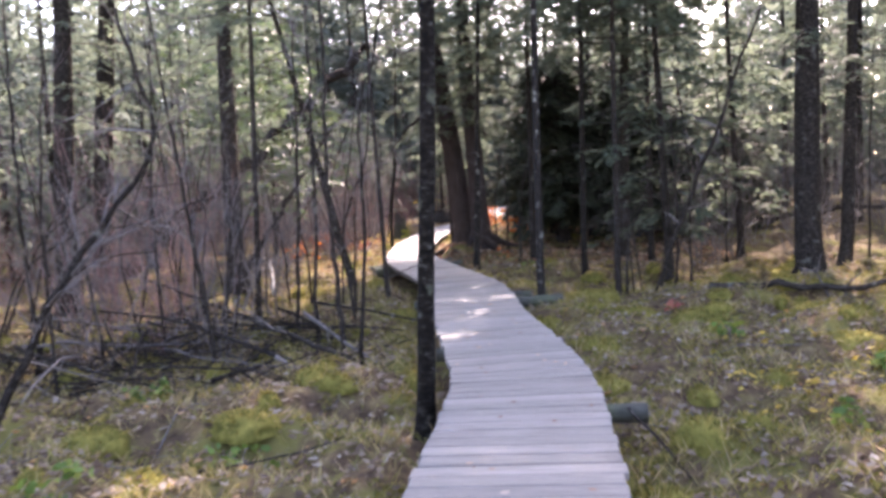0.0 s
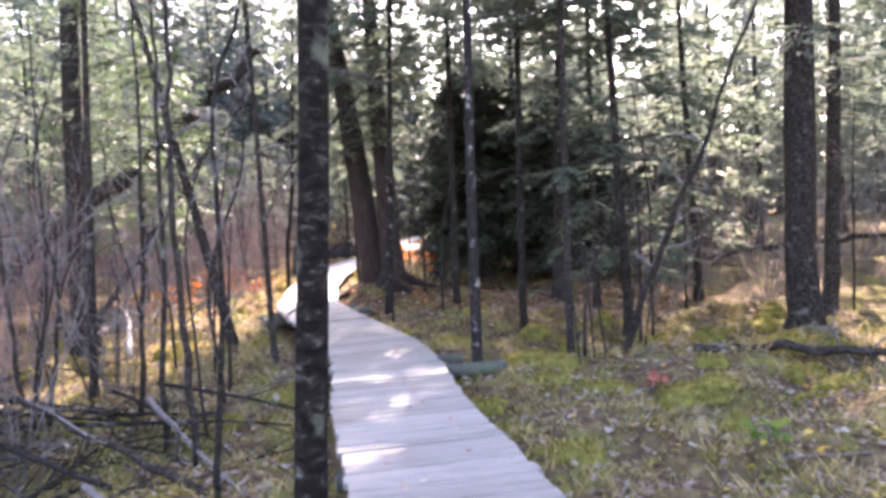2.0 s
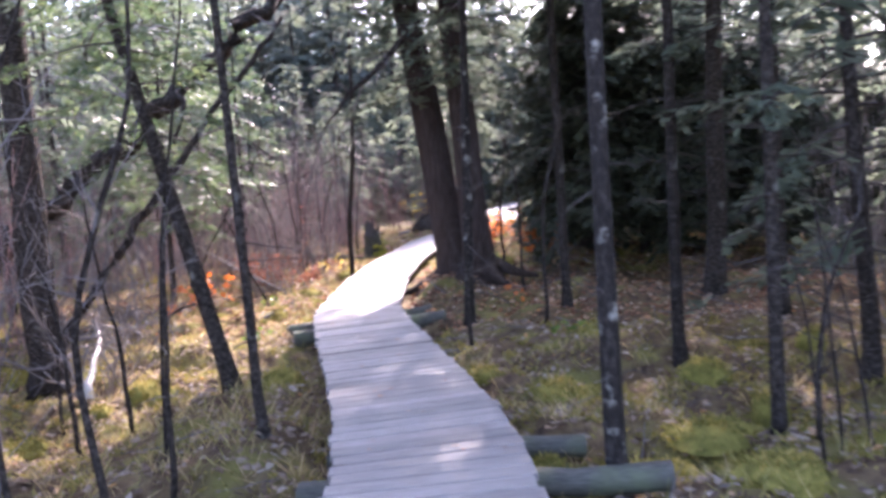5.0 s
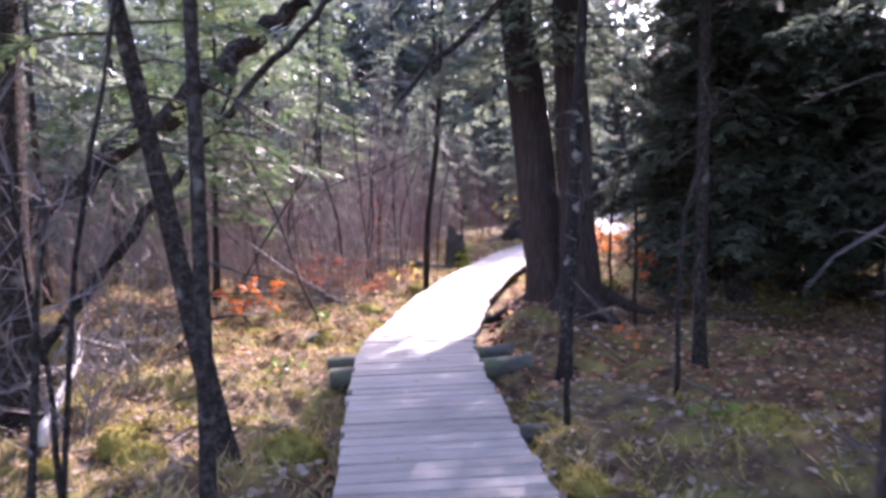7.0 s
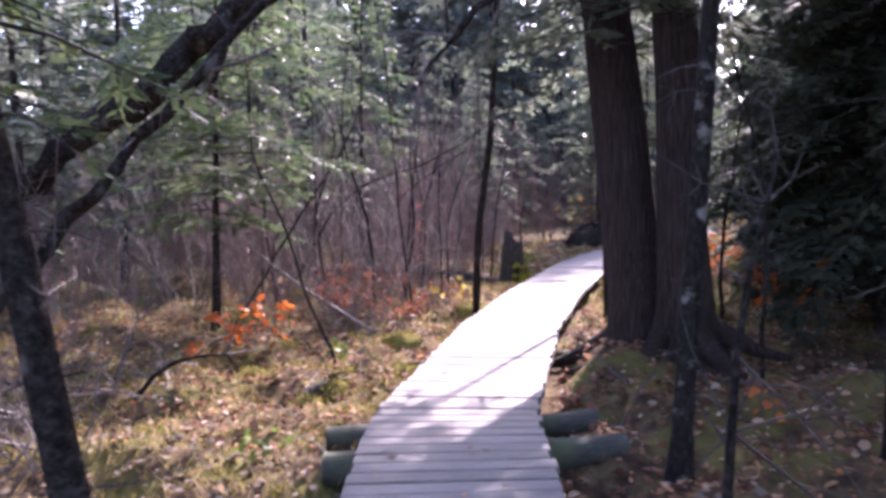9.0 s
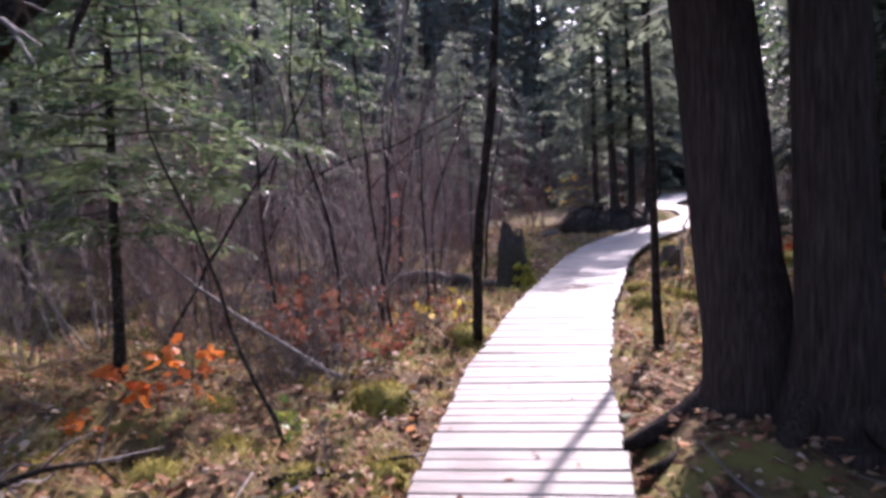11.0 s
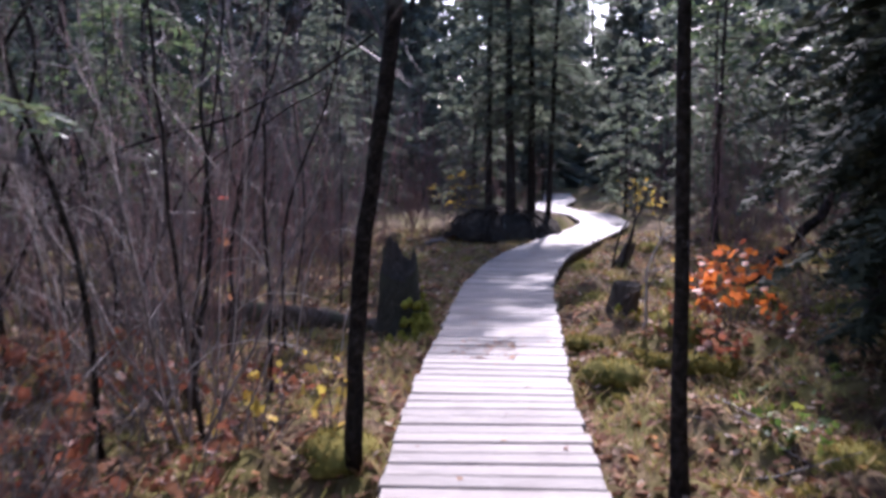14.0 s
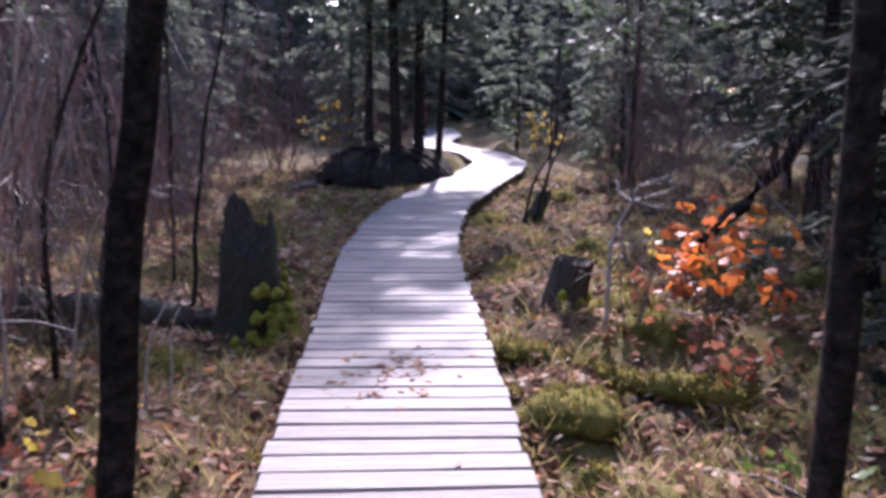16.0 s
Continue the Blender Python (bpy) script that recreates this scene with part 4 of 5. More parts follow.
# ---- thicket of reddish bare shrubs ----
SHRUBS = []
for i in range(4):
    rs = np.random.RandomState(300 + i)
    ob = thing("bare_shrub", "leafless reddish-brown shrub of many thin stems", "shrub", "thicket of bare shrubs")
    sh, fine_twigs = Shape(), Shape()
    for k in range(13):
        az, ln = rs.uniform(0, 6.28), rs.uniform(1.4, 3.0)
        base = np.array([math.cos(az), math.sin(az), 0]) * rs.uniform(0, 0.3)
        tip = base + np.array([math.cos(az) * rs.uniform(0.1, 0.9), math.sin(az) * rs.uniform(0.1, 0.9), ln])
        c = crooked(rs, base + np.array([0, 0, -0.05]), tip, 0.17, 7)
        rr = rs.uniform(0.005, 0.011)
        sh.tube(c.tolist(), np.linspace(rr, rr * 0.25, 7).tolist(), 3, cap=False)
        for _ in range(7):
            q = c[rs.randint(1, 7)]
            way = unit(tip - base + rs.normal(0, 0.9, 3))
            e1 = q + way * rs.uniform(0.15, 0.6)
            e2 = e1 + unit(way + rs.normal(0, 0.5, 3) + np.array([0, 0, 0.4])) * rs.uniform(0.1, 0.35)
            fine_twigs.tube([q.tolist(), e1.tolist(), e2.tolist()], [rr * 0.5, rr * 0.35, rr * 0.15], 3, cap=False)
    mesh_part("stem", sh, RED_TWIG if i < 3 else TWIG, ob)["kind"] = "stuff"
    mesh_part("twig", fine_twigs, RED_TWIG if i < 3 else TWIG, ob)["kind"] = "stuff"
    SHRUBS.append(ob)
spots, first = [], list(SHRUBS)
for x, y in ((8.0, 13.2), (-1.4, 8.9), (-2.6, 8.3), (5.6, 16.2), (6.6, 15.4), (7.6, 16.6), (5.2, 17.6), (6.3, 18.0), (7.4, 18.6), (8.6, 15.6), (8.8, 17.8), (9.6, 14.4), (6.0, 19.6), (7.8, 20.4), (9.4, 19.6), (10.4, 16.8), (4.9, 15.2)):
    spots.append((x, y))
    copy_thing(SHRUBS[3], Matrix.LocRotScale(foot(x, y, 0.02), Euler((0, 0, x * 5)), None))
for _ in range(4000):
    if len(spots) >= 190:
        break
    x, y = place.uniform(-13, -2.7), place.uniform(17.5, 36)
    if place.random() < 0.36:
        x, y = place.choice([(place.uniform(-9, 0.2), place.uniform(9.0, 16)), (place.uniform(-7, 7), place.uniform(34, 46)), (place.uniform(0.3, 6), place.uniform(24, 34))])
    if abs(x - float(deck_x(y))) < 1.5 + (0.9 if y < 24 else 0.5) or (y < 20.5 and y > 16 and x > -5.0) or any((x - a) ** 2 + (y - b) ** 2 < 0.5 for a, b in spots):
        continue
    spots.append((x, y))
    f = place.uniform(0.7, 1.15)
    m = Matrix.LocRotScale((x, y, float(ground_z(x, y)) - 0.02), Euler((0, 0, place.uniform(0, 6.28))), (f, f, f))
    if first:
        first.pop(0).matrix_basis = m
    else:
        copy_thing(SHRUBS[place.randrange(4)], m)


dense = random.Random(44)
for i in range(13):
    x, y = dense.uniform(-6.2, -3.0), dense.uniform(20.6, 25.5)
    if x > float(deck_x(y)) - 1.25:
        continue
    f = dense.uniform(0.45, 0.85)
    copy_thing(SHRUBS[(3, 0, 3, 1)[i % 4]], Matrix.LocRotScale((x, y, float(ground_z(x, y)) - 0.02), Euler((0, 0, dense.uniform(0, 6.28))), (f, f, f)))
for i in range(9):
    x, y = dense.uniform(-5.0, -2.8), dense.uniform(19.6, 23.2)
    if x > float(deck_x(y)) - 1.2:
        continue
    f = dense.uniform(0.32, 0.52)
    copy_thing(SHRUBS[3], Matrix.LocRotScale((x, y, float(ground_z(x, y)) - 0.02), Euler((0, 0, dense.uniform(0, 6.28))), (f * 1.4, f * 1.4, f)))
for i in range(18):
    x, y = dense.uniform(-8.5, -3.0), dense.uniform(20.8, 30)
    if x > float(deck_x(y)) - 1.4:
        continue
    copy_thing(SHRUBS[i % 4], Matrix.LocRotScale((x, y, float(ground_z(x, y)) - 0.02), Euler((0, 0, dense.uniform(0, 6.28))), None))


# ---- leafy sprouts ----
def leafy(name, label, category, seed, x, y, height, spread, leaves, size, mat, group="", stems=5):
    """Thin stems that carry broad drooping leaves."""
    rs = np.random.RandomState(seed)
    ob = thing(name, label, category, group, at=Matrix.Translation(foot(x, y, 0.02)))
    st, lf = Shape(), Shape()
    tips = []
    for k in range(stems):
        az = rs.uniform(0, 6.28)
        tip = np.array([math.cos(az) * spread * rs.uniform(0.3, 1), math.sin(az) * spread * rs.uniform(0.3, 1), height * rs.uniform(0.65, 1.1)])
        c = crooked(rs, (0, 0, -0.04), tip, 0.04, 6)
        st.tube(c.tolist(), np.linspace(0.006, 0.002, 6).tolist(), 4)
        tips.append(c)
    for k in range(leaves):
        c = tips[rs.randint(stems)]
        p = c[rs.randint(3, 6)] + rs.normal(0, 0.03, 3)
        d = unit(rs.normal(0, 1, 3) * np.array([1, 1, 0.45]) + np.array([0, 0, -0.35]))
        s = unit(np.cross(d, rs.normal(0, 1, 3)))
        ln = size * rs.uniform(0.6, 1.2)
        nrm = np.cross(d, s)
        base = len(lf.v)
        for a, b, h in ((0, 0, 0), (0.22, 0.26, 0.05), (0.38, 0.16, 0.05), (0.62, 0.34, 0.07), (0.8, 0.14, 0.03), (1.0, 0.0, -0.06), (0.8, -0.14, 0.03), (0.62, -0.34, 0.07), (0.38, -0.16, 0.05), (0.22, -0.26, 0.05)):
            lf.v.append((p + d * ln * a + s * ln * b + nrm * ln * h).tolist())
        lf.f.extend([(base, base + 1, base + 2, base + 8, base + 9), (base + 2, base + 3, base + 4, base + 6, base + 7, base + 8), (base + 4, base + 5, base + 6)])
    mesh_part("stem", st, TWIG, ob)["kind"] = "stuff"
    mesh_part("leaves", lf, mat, ob, smooth=False)["kind"] = "stuff"
    return ob


leafy("oak_sprout", "low oak sprout with glowing orange-red leaves", "shrub", 1, -4.0, 18.94, 0.48, 0.42, 56, 0.14, ORANGE_LEAF)
leafy("oak_sprout", "oak sprout hung with orange dead leaves", "shrub", 2, -0.04, 24.78, 0.66, 0.46, 96, 0.115, ORANGE_LEAF, stems=9)
leafy("oak_sprout", "oak sprout with orange leaves behind the cedars", "shrub", 3, 1.25, 20.6, 0.7, 0.5, 60, 0.13, ORANGE_LEAF)
leafy("oak_sprout", "oak sprout with orange leaves in the sun", "shrub", 4, 0.35, 26.2, 0.75, 0.4, 50, 0.11, ORANGE_LEAF)
leafy("red_sprout", "small sprout with red autumn leaves on moss", "shrub", 5, 3.97, 10.5, 0.26, 0.22, 28, 0.085, RED_LEAF)
leafy("yellow_sprout", "thin sprout with hanging yellow leaves", "shrub", 6, -2.75, 21.9, 0.5, 0.25, 9, 0.12, YELLOW_LEAF)
leafy("yellow_sprout", "low sprout with yellow leaves beside the shrubs", "shrub", 7, -3.1, 21.7, 0.35, 0.35, 12, 0.10, YELLOW_LEAF)
leafy("bronze_sprout", "low shrub with bronze-red dead leaves", "shrub", 8, -4.0, 20.9, 0.5, 0.6, 90, 0.12, BRONZE_LEAF, stems=8)
leafy("bronze_sprout", "low shrub with bronze dead leaves by the thicket", "shrub", 9, -4.9, 22.4, 0.55, 0.6, 90, 0.11, BRONZE_LEAF, stems=8)
leafy("bronze_sprout", "low dry shrub with rust-brown leaves by the deck", "shrub", 10, -0.1, 24.0, 0.4, 0.5, 60, 0.09, BRONZE_LEAF, stems=7)
leafy("yellow_sprout", "yellow-leaved shrub beside the root mound", "shrub", 11, -4.05, 34.2, 1.15, 0.6, 90, 0.11, YELLOW_LEAF, stems=8)
leafy("yellow_sprout", "yellow-green shrub at the far bend", "shrub", 12, -0.2, 37.5, 1.0, 0.6, 90, 0.11, YELLOW_LEAF, stems=8)
leafy("oak_sprout", "small oak sprout with orange leaves in the leaf litter", "shrub", 13, -4.6, 18.6, 0.3, 0.3, 16, 0.12, ORANGE_LEAF)
for i, (x, y) in enumerate([(5.0, 6.2), (5.6, 7.3), (4.4, 8.3), (1.2, 4.0), (0.6, 5.2), (-0.2, 4.3), (1.4, 9.9), (5.2, 4.8), (-1.0, 6.6), (1.9, 15.0), (0.6, 25.9), (-0.1, 22.2)]):
    leafy("green_sprout", "low green-leaved sprout in the moss", "plant", 20 + i, x, y, 0.16, 0.28, 36, 0.09, GREEN_LEAF, "green sprouts in the moss")


# ---- small growth along the last stretch ----
rs = np.random.RandomState(90)
log_ob = thing("mossy_log", "half-sunk rotten log covered in yellow-green moss", "log", at=Matrix.Translation((-1.05, 24.15, -0.14)))
core_shape, coat = Shape(), Shape()
u = np.linspace(0, 1, 12)
spine = np.stack([-0.36 + u * 1.25, 0.30 - u * 0.75, 0.02 + 0.03 * np.sin(u * 9)], 1)
core_shape.tube(spine.tolist(), (0.062 + rs.normal(0, 0.012, 12)).tolist(), 12, rough=0.12)
mesh_part("log_body", core_shape, MOSS, log_ob)
n = 1600
k = rs.randint(0, 12, n)
ang = rs.uniform(0, math.pi, n)
cross = unit(np.array([0.75, 1.25, 0.0]))
outw = cross[None, :] * np.cos(ang)[:, None] + np.array([0, 0, 1.0])[None, :] * np.sin(ang)[:, None]
p = spine[k] + outw * 0.062 + rs.normal(0, 0.03, (n, 3)) * np.array([1, 1, 0.2])
d = unit(outw + rs.normal(0, 0.5, (n, 3)))
coat.blades(p, d, unit(np.cross(d, rs.normal(0, 1, (n, 3)))), rs.uniform(0.02, 0.055, n), rs.uniform(0.008, 0.018, n))
mesh_part("moss", coat, MOSS_BLADE, log_ob, "bright yellow-green moss", smooth=False)["kind"] = "stuff"

bare_stem("vine", "pale bare twisting twig before the hollow stump", 190, [foot(-3.12, 23.29), (-3.11, 23.3, 0.18), (-3.06, 23.32, 0.40), (-2.89, 23.4, 0.60)], 0.009, 3, PALE_WOOD, "twig", reach=0.2)
bare_stem("vine", "pale kinked bare twig before the hollow stump", 191, [foot(-3.05, 23.4), (-3.01, 23.42, 0.22), (-3.05, 23.41, 0.32), (-2.95, 23.44, 0.44)], 0.009, 3, PALE_WOOD, "twig", reach=0.2)
bare_stem("vine", "pale arching twig among the bare shrubs", 192, [foot(-3.55, 22.75), (-3.42, 22.8, 0.5), (-3.5, 22.75, 0.95), (-3.85, 22.6, 1.12)], 0.011, 4, PALE_WOOD, "twig", reach=0.3)
bare_stem("sapling", "thin twin stem leaning by the deck's bend", 193, [foot(-0.9, 29.3), (-0.72, 29.3, 0.45), (-0.5, 29.3, 1.1)], 0.022, 6, reach=0.3)
bare_stem("sapling", "thin upright stem by the deck's bend", 194, [foot(-0.8, 29.45), (-0.68, 29.4, 0.6), (-0.7, 29.4, 1.5)], 0.016, 8, reach=0.3)
bare_stem("fallen_branch", "pale forked dead branch propped against the dark trees", 195, [foot(1.9, 27.2), (1.1, 27.4, 0.55), (0.75, 27.5, 1.05)], 0.018, 10, PALE_WOOD, "branch", reach=0.5)
bare_stem("fallen_branch", "pale log end lying before the root mound", 196, [(-4.3, 31.9, float(ground_z(-4.3, 31.9)) + 0.10), (-3.9, 31.95, float(ground_z(-3.9, 31.95)) + 0.12)], 0.045, 3, TWIG, "branch", reach=0.4, tip=0.8)
leafy("yellow_sprout", "low sprout with single yellow leaves by the dark tree", "shrub", 60, -3.0, 22.9, 0.22, 0.2, 8, 0.11, YELLOW_LEAF)
leafy("yellow_sprout", "low sprout with yellow leaves in the leaf litter", "shrub", 61, -3.6, 23.1, 0.25, 0.3, 12, 0.10, YELLOW_LEAF)
leafy("bronze_sprout", "rust-brown low shrub between stump and oak sprout", "shrub", 62, -0.40, 24.9, 0.42, 0.35, 70, 0.09, BRONZE_LEAF, stems=8)
leafy("bronze_sprout", "rust-red low shrub in the leaf litter", "shrub", 63, -3.7, 20.6, 0.42, 0.5, 90, 0.11, BRONZE_LEAF, stems=8)
for i, (x, y) in enumerate([(-3.2, 21.0), (-3.9, 21.7), (-3.4, 22.4), (-4.4, 22.0), (-3.0, 20.3)]):
    leafy("bronze_sprout", "low dark shrub with curled rust-brown leaves", "shrub", 90 + i, x, y, 0.36, 0.4, 60, 0.085, BRONZE_LEAF, "rust-brown shrubs by the thicket", stems=9)
leafy("red_sprout", "tall thin sprout with a few dull red leaves in the thicket", "shrub", 67, -3.95, 23.4, 1.45, 0.16, 8, 0.09, RED_LEAF, stems=3)
leafy("yellow_sprout", "thin sprout with a few yellow leaves by the dead branch", "shrub", 68, -0.62, 24.5, 0.75, 0.16, 7, 0.07, YELLOW_LEAF, stems=3)
bare_stem("fallen_branch", "dark bare branch caught across the thicket", 197, [foot(-5.4, 23.9), (-4.6, 23.7, 1.3), (-3.9, 23.6, 1.75), (-3.5, 23.6, 1.95), (-3.15, 23.6, 2.15)], 0.016, 8, category="branch", reach=0.5)
leafy("oak_sprout", "single sprout with orange leaves on the moss", "shrub", 64, 0.35, 24.6, 0.32, 0.15, 14, 0.10, ORANGE_LEAF, stems=3)
leafy("oak_sprout", "small orange-leaved sprout in the shade of the cedars", "shrub", 65, 1.05, 17.6, 0.25, 0.15, 10, 0.10, ORANGE_LEAF, stems=3)
leafy("oak_sprout", "low orange-leaved sprout by the cedar's foot", "shrub", 66, -0.35, 17.5, 0.16, 0.25, 18, 0.09, BRONZE_LEAF, stems=4)
for i, (x, y) in enumerate([(0.0, 22.4), (-0.3, 23.0), (0.5, 23.6), (-3.1, 19.2), (-2.7, 18.6), (-1.9, 16.0)]):
    leafy("green_sprout", "low green-leaved sprout in the moss", "plant", 70 + i, x, y, 0.14, 0.22, 24, 0.08, GREEN_LEAF, "green sprouts in the moss")


# ---- crooked bare stems crowding both ends of the walk ----
rs_stems = np.random.RandomState(811)
for i in range(30):
    if i < 17:
        y = rs_stems.uniform(7.5, 13.5)
        x = float(deck_x(y)) - rs_stems.uniform(1.5, 5.5)
    else:
        y = rs_stems.uniform(20.5, 26.5)
        x = float(deck_x(y)) - rs_stems.uniform(2.0, 4.6)
    hh, dx, dy = rs_stems.uniform(1.6, 3.8), rs_stems.normal(0, 0.5), rs_stems.normal(0, 0.35)
    dx = min(dx, 0.5)
    bend = rs_stems.normal(0, 0.16, 4)
    bare_stem("sapling", "crooked dark bare sapling in the thicket", 820 + i, [foot(x, y), (x + dx * 0.2 + bend[0], y + dy * 0.2, hh * 0.3), (x + dx * 0.6 + bend[1], y + dy * 0.5, hh * 0.62), (x + dx + bend[2], y + dy, hh)],
              rs_stems.uniform(0.012, 0.024), 16, group="crooked saplings of the thicket", reach=0.75)


# ---- fallen nurse log and pale dead branches in the thicket behind the tall stump ----
log_rs = np.random.RandomState(871)
u = np.linspace(0, 1, 14)
log_x, log_y = -6.7 + 3.3 * u, 24.55 + 0.75 * u + 0.05 * np.sin(u * 7)
log_z = ground_z(log_x, log_y) + 0.07
nurse_log = thing("fallen_log", "dark rotting fallen log with leaves caught on it", "log", at=Matrix.Translation((-5.05, 24.9, 0)))
bole, caught = Shape(), Shape()
bole.tube(np.stack([log_x + 5.05, log_y - 24.9, log_z], 1).tolist(), (0.115 + log_rs.normal(0, 0.012, 14)).tolist(), 14, rough=0.14)
mesh_part("log_body", bole, ROT, nurse_log)
n = 170
q = log_rs.uniform(0, 1, n)
az = log_rs.uniform(0, 6.28, n)
d = unit(np.stack([np.cos(az), np.sin(az), log_rs.normal(0, 0.3, n)], 1))
p = np.stack([np.interp(q, u, log_x) + 5.05, np.interp(q, u, log_y) - 24.9 + log_rs.normal(0, 0.04, n), np.interp(q, u, log_z) + 0.112], 1)
caught.blades(p, d, unit(np.cross(d, np.array([0, 0, 1.0]) + log_rs.normal(0, 0.3, (n, 3)))), log_rs.uniform(0.05, 0.11, n), log_rs.uniform(0.03, 0.07, n))
mesh_part("caught_leaves", caught, LITTER, nurse_log, "tan leaves lying along the log", smooth=False)["kind"] = "stuff"
for i in range(14):
    y = log_rs.uniform(21.0, 25.5)
    x = float(deck_x(y)) - log_rs.uniform(1.6, 4.8)
    hh, dx = log_rs.uniform(0.5, 1.5), log_rs.uniform(0.5, 1.1) * log_rs.choice([-1, 1])
    if x + dx > float(deck_x(y)) - 0.8:
        dx = -dx
    bare_stem("dead_branch", "pale weathered dead branch arching through the thicket", 880 + i, [foot(x, y), (x + dx * 0.25, y, hh * 0.7), (x + dx * 0.6, y + 0.1, hh), (x + dx, y + 0.15, hh * 0.78)], 0.007, 7, bark=PALE_WOOD,
              category="branch", group="pale branches in the thicket", reach=0.4)
stand(conifer("hemlock_tree", "young green hemlock at the deck's second bend", 53, 8, 0.05, (0.1, 0.1), (1.9, None), 1.9, 70, 12, needle=NEEDLE_LIGHT, blade=0.055, density=9, fork=3, droop=0.3), 0.8, 32.2)


# ---- ground cover ----
def scatter(rs, n, y0, y1, reach, power=1.3):
    y = rs.uniform(y0, y1, n)
    off = (HALF + 0.06 + reach * rs.uniform(0, 1, n) ** power) * np.where(rs.rand(n) < 0.5, 1, -1)
    x = deck_x(y) + off
    return x, y, ground_z(x, y)


rs = np.random.RandomState(50)
grass = Shape()
cx, cy, _ = scatter(rs, 6000, 2.0, 34, 7.5, 1.15)
for per in range(14):
    x, y = cx + rs.normal(0, 0.07, len(cx)), cy + rs.normal(0, 0.07, len(cx))
    keep = (np.abs(x - deck_x(y)) > HALF + 0.02) & ~((y > 14.5) & (y < 20.5) & (x > deck_x(y)))
    x, y = x[keep], y[keep]
    n = len(x)
    az = rs.uniform(0, 6.28, n)
    d = unit(np.stack([np.cos(az) * 0.7, np.sin(az) * 0.7, rs.uniform(0.35, 1.3, n)], 1))
    s = unit(np.cross(d, rs.normal(0, 1, (n, 3))))
    grass.blades(np.stack([x, y, ground_z(x, y) - 0.01], 1), d, s, rs.uniform(0.05, 0.22, n), rs.uniform(0.005, 0.012, n))
tagged(mesh_part("grass", grass, GRASS, smooth=False), "yellow-green sedge and grass in the bog moss", "grass", kind="stuff")

rs = np.random.RandomState(51)


def leaf_litter(n, y0, y1, reach, power):
    x, y, z = scatter(rs, n, y0, y1, reach, power)
    az = rs.uniform(0, 6.28, n)
    d = unit(np.stack([np.cos(az), np.sin(az), rs.normal(0, 0.28, n)], 1))
    s = unit(np.cross(d, np.stack([rs.normal(0, 0.35, n), rs.normal(0, 0.35, n), np.ones(n)], 1)))
    ln = rs.uniform(0.03, 0.09, n)
    p = np.stack([x, y, z + rs.uniform(0.005, 0.045, n)], 1)
    litter.leaves(p, d, s, ln, ln * rs.uniform(0.45, 0.85, n), rs.uniform(-0.35, 0.45, n))


litter = Shape()
leaf_litter(34000, 2.0, 16, 7.0, 1.0)
tagged(mesh_part("leaf_litter", litter, GREY_LITTER, smooth=False), "grey-brown old leaves strewn over the moss", "leaf litter", kind="stuff")
litter = Shape()
leaf_litter(46000, 16, 34, 6.0, 1.15)
tagged(mesh_part("leaf_litter", litter, LITTER, smooth=False), "brown and tan fallen leaves strewn over the moss", "leaf litter", kind="stuff")

litter = Shape()
rs = np.random.RandomState(57)
n = 110
x, y = 4.85 + rs.normal(0, 0.35, n), 7.5 + rs.normal(0, 0.55, n)
az = rs.uniform(0, 6.28, n)
d = unit(np.stack([np.cos(az), np.sin(az), rs.normal(0, 0.3, n)], 1))
sd = unit(np.cross(d, np.stack([rs.normal(0, 0.35, n), rs.normal(0, 0.35, n), np.ones(n)], 1)))
ln = rs.uniform(0.04, 0.11, n)
litter.leaves(np.stack([x, y, ground_z(x, y) + rs.uniform(0.01, 0.06, n)], 1), d, sd, ln, ln * 0.6, rs.uniform(-0.3, 0.4, n))
tagged(mesh_part("yellow_leaves", litter, YELLOW_LEAF, smooth=False), "bright yellow fallen leaves on the moss", "leaf litter", kind="stuff")

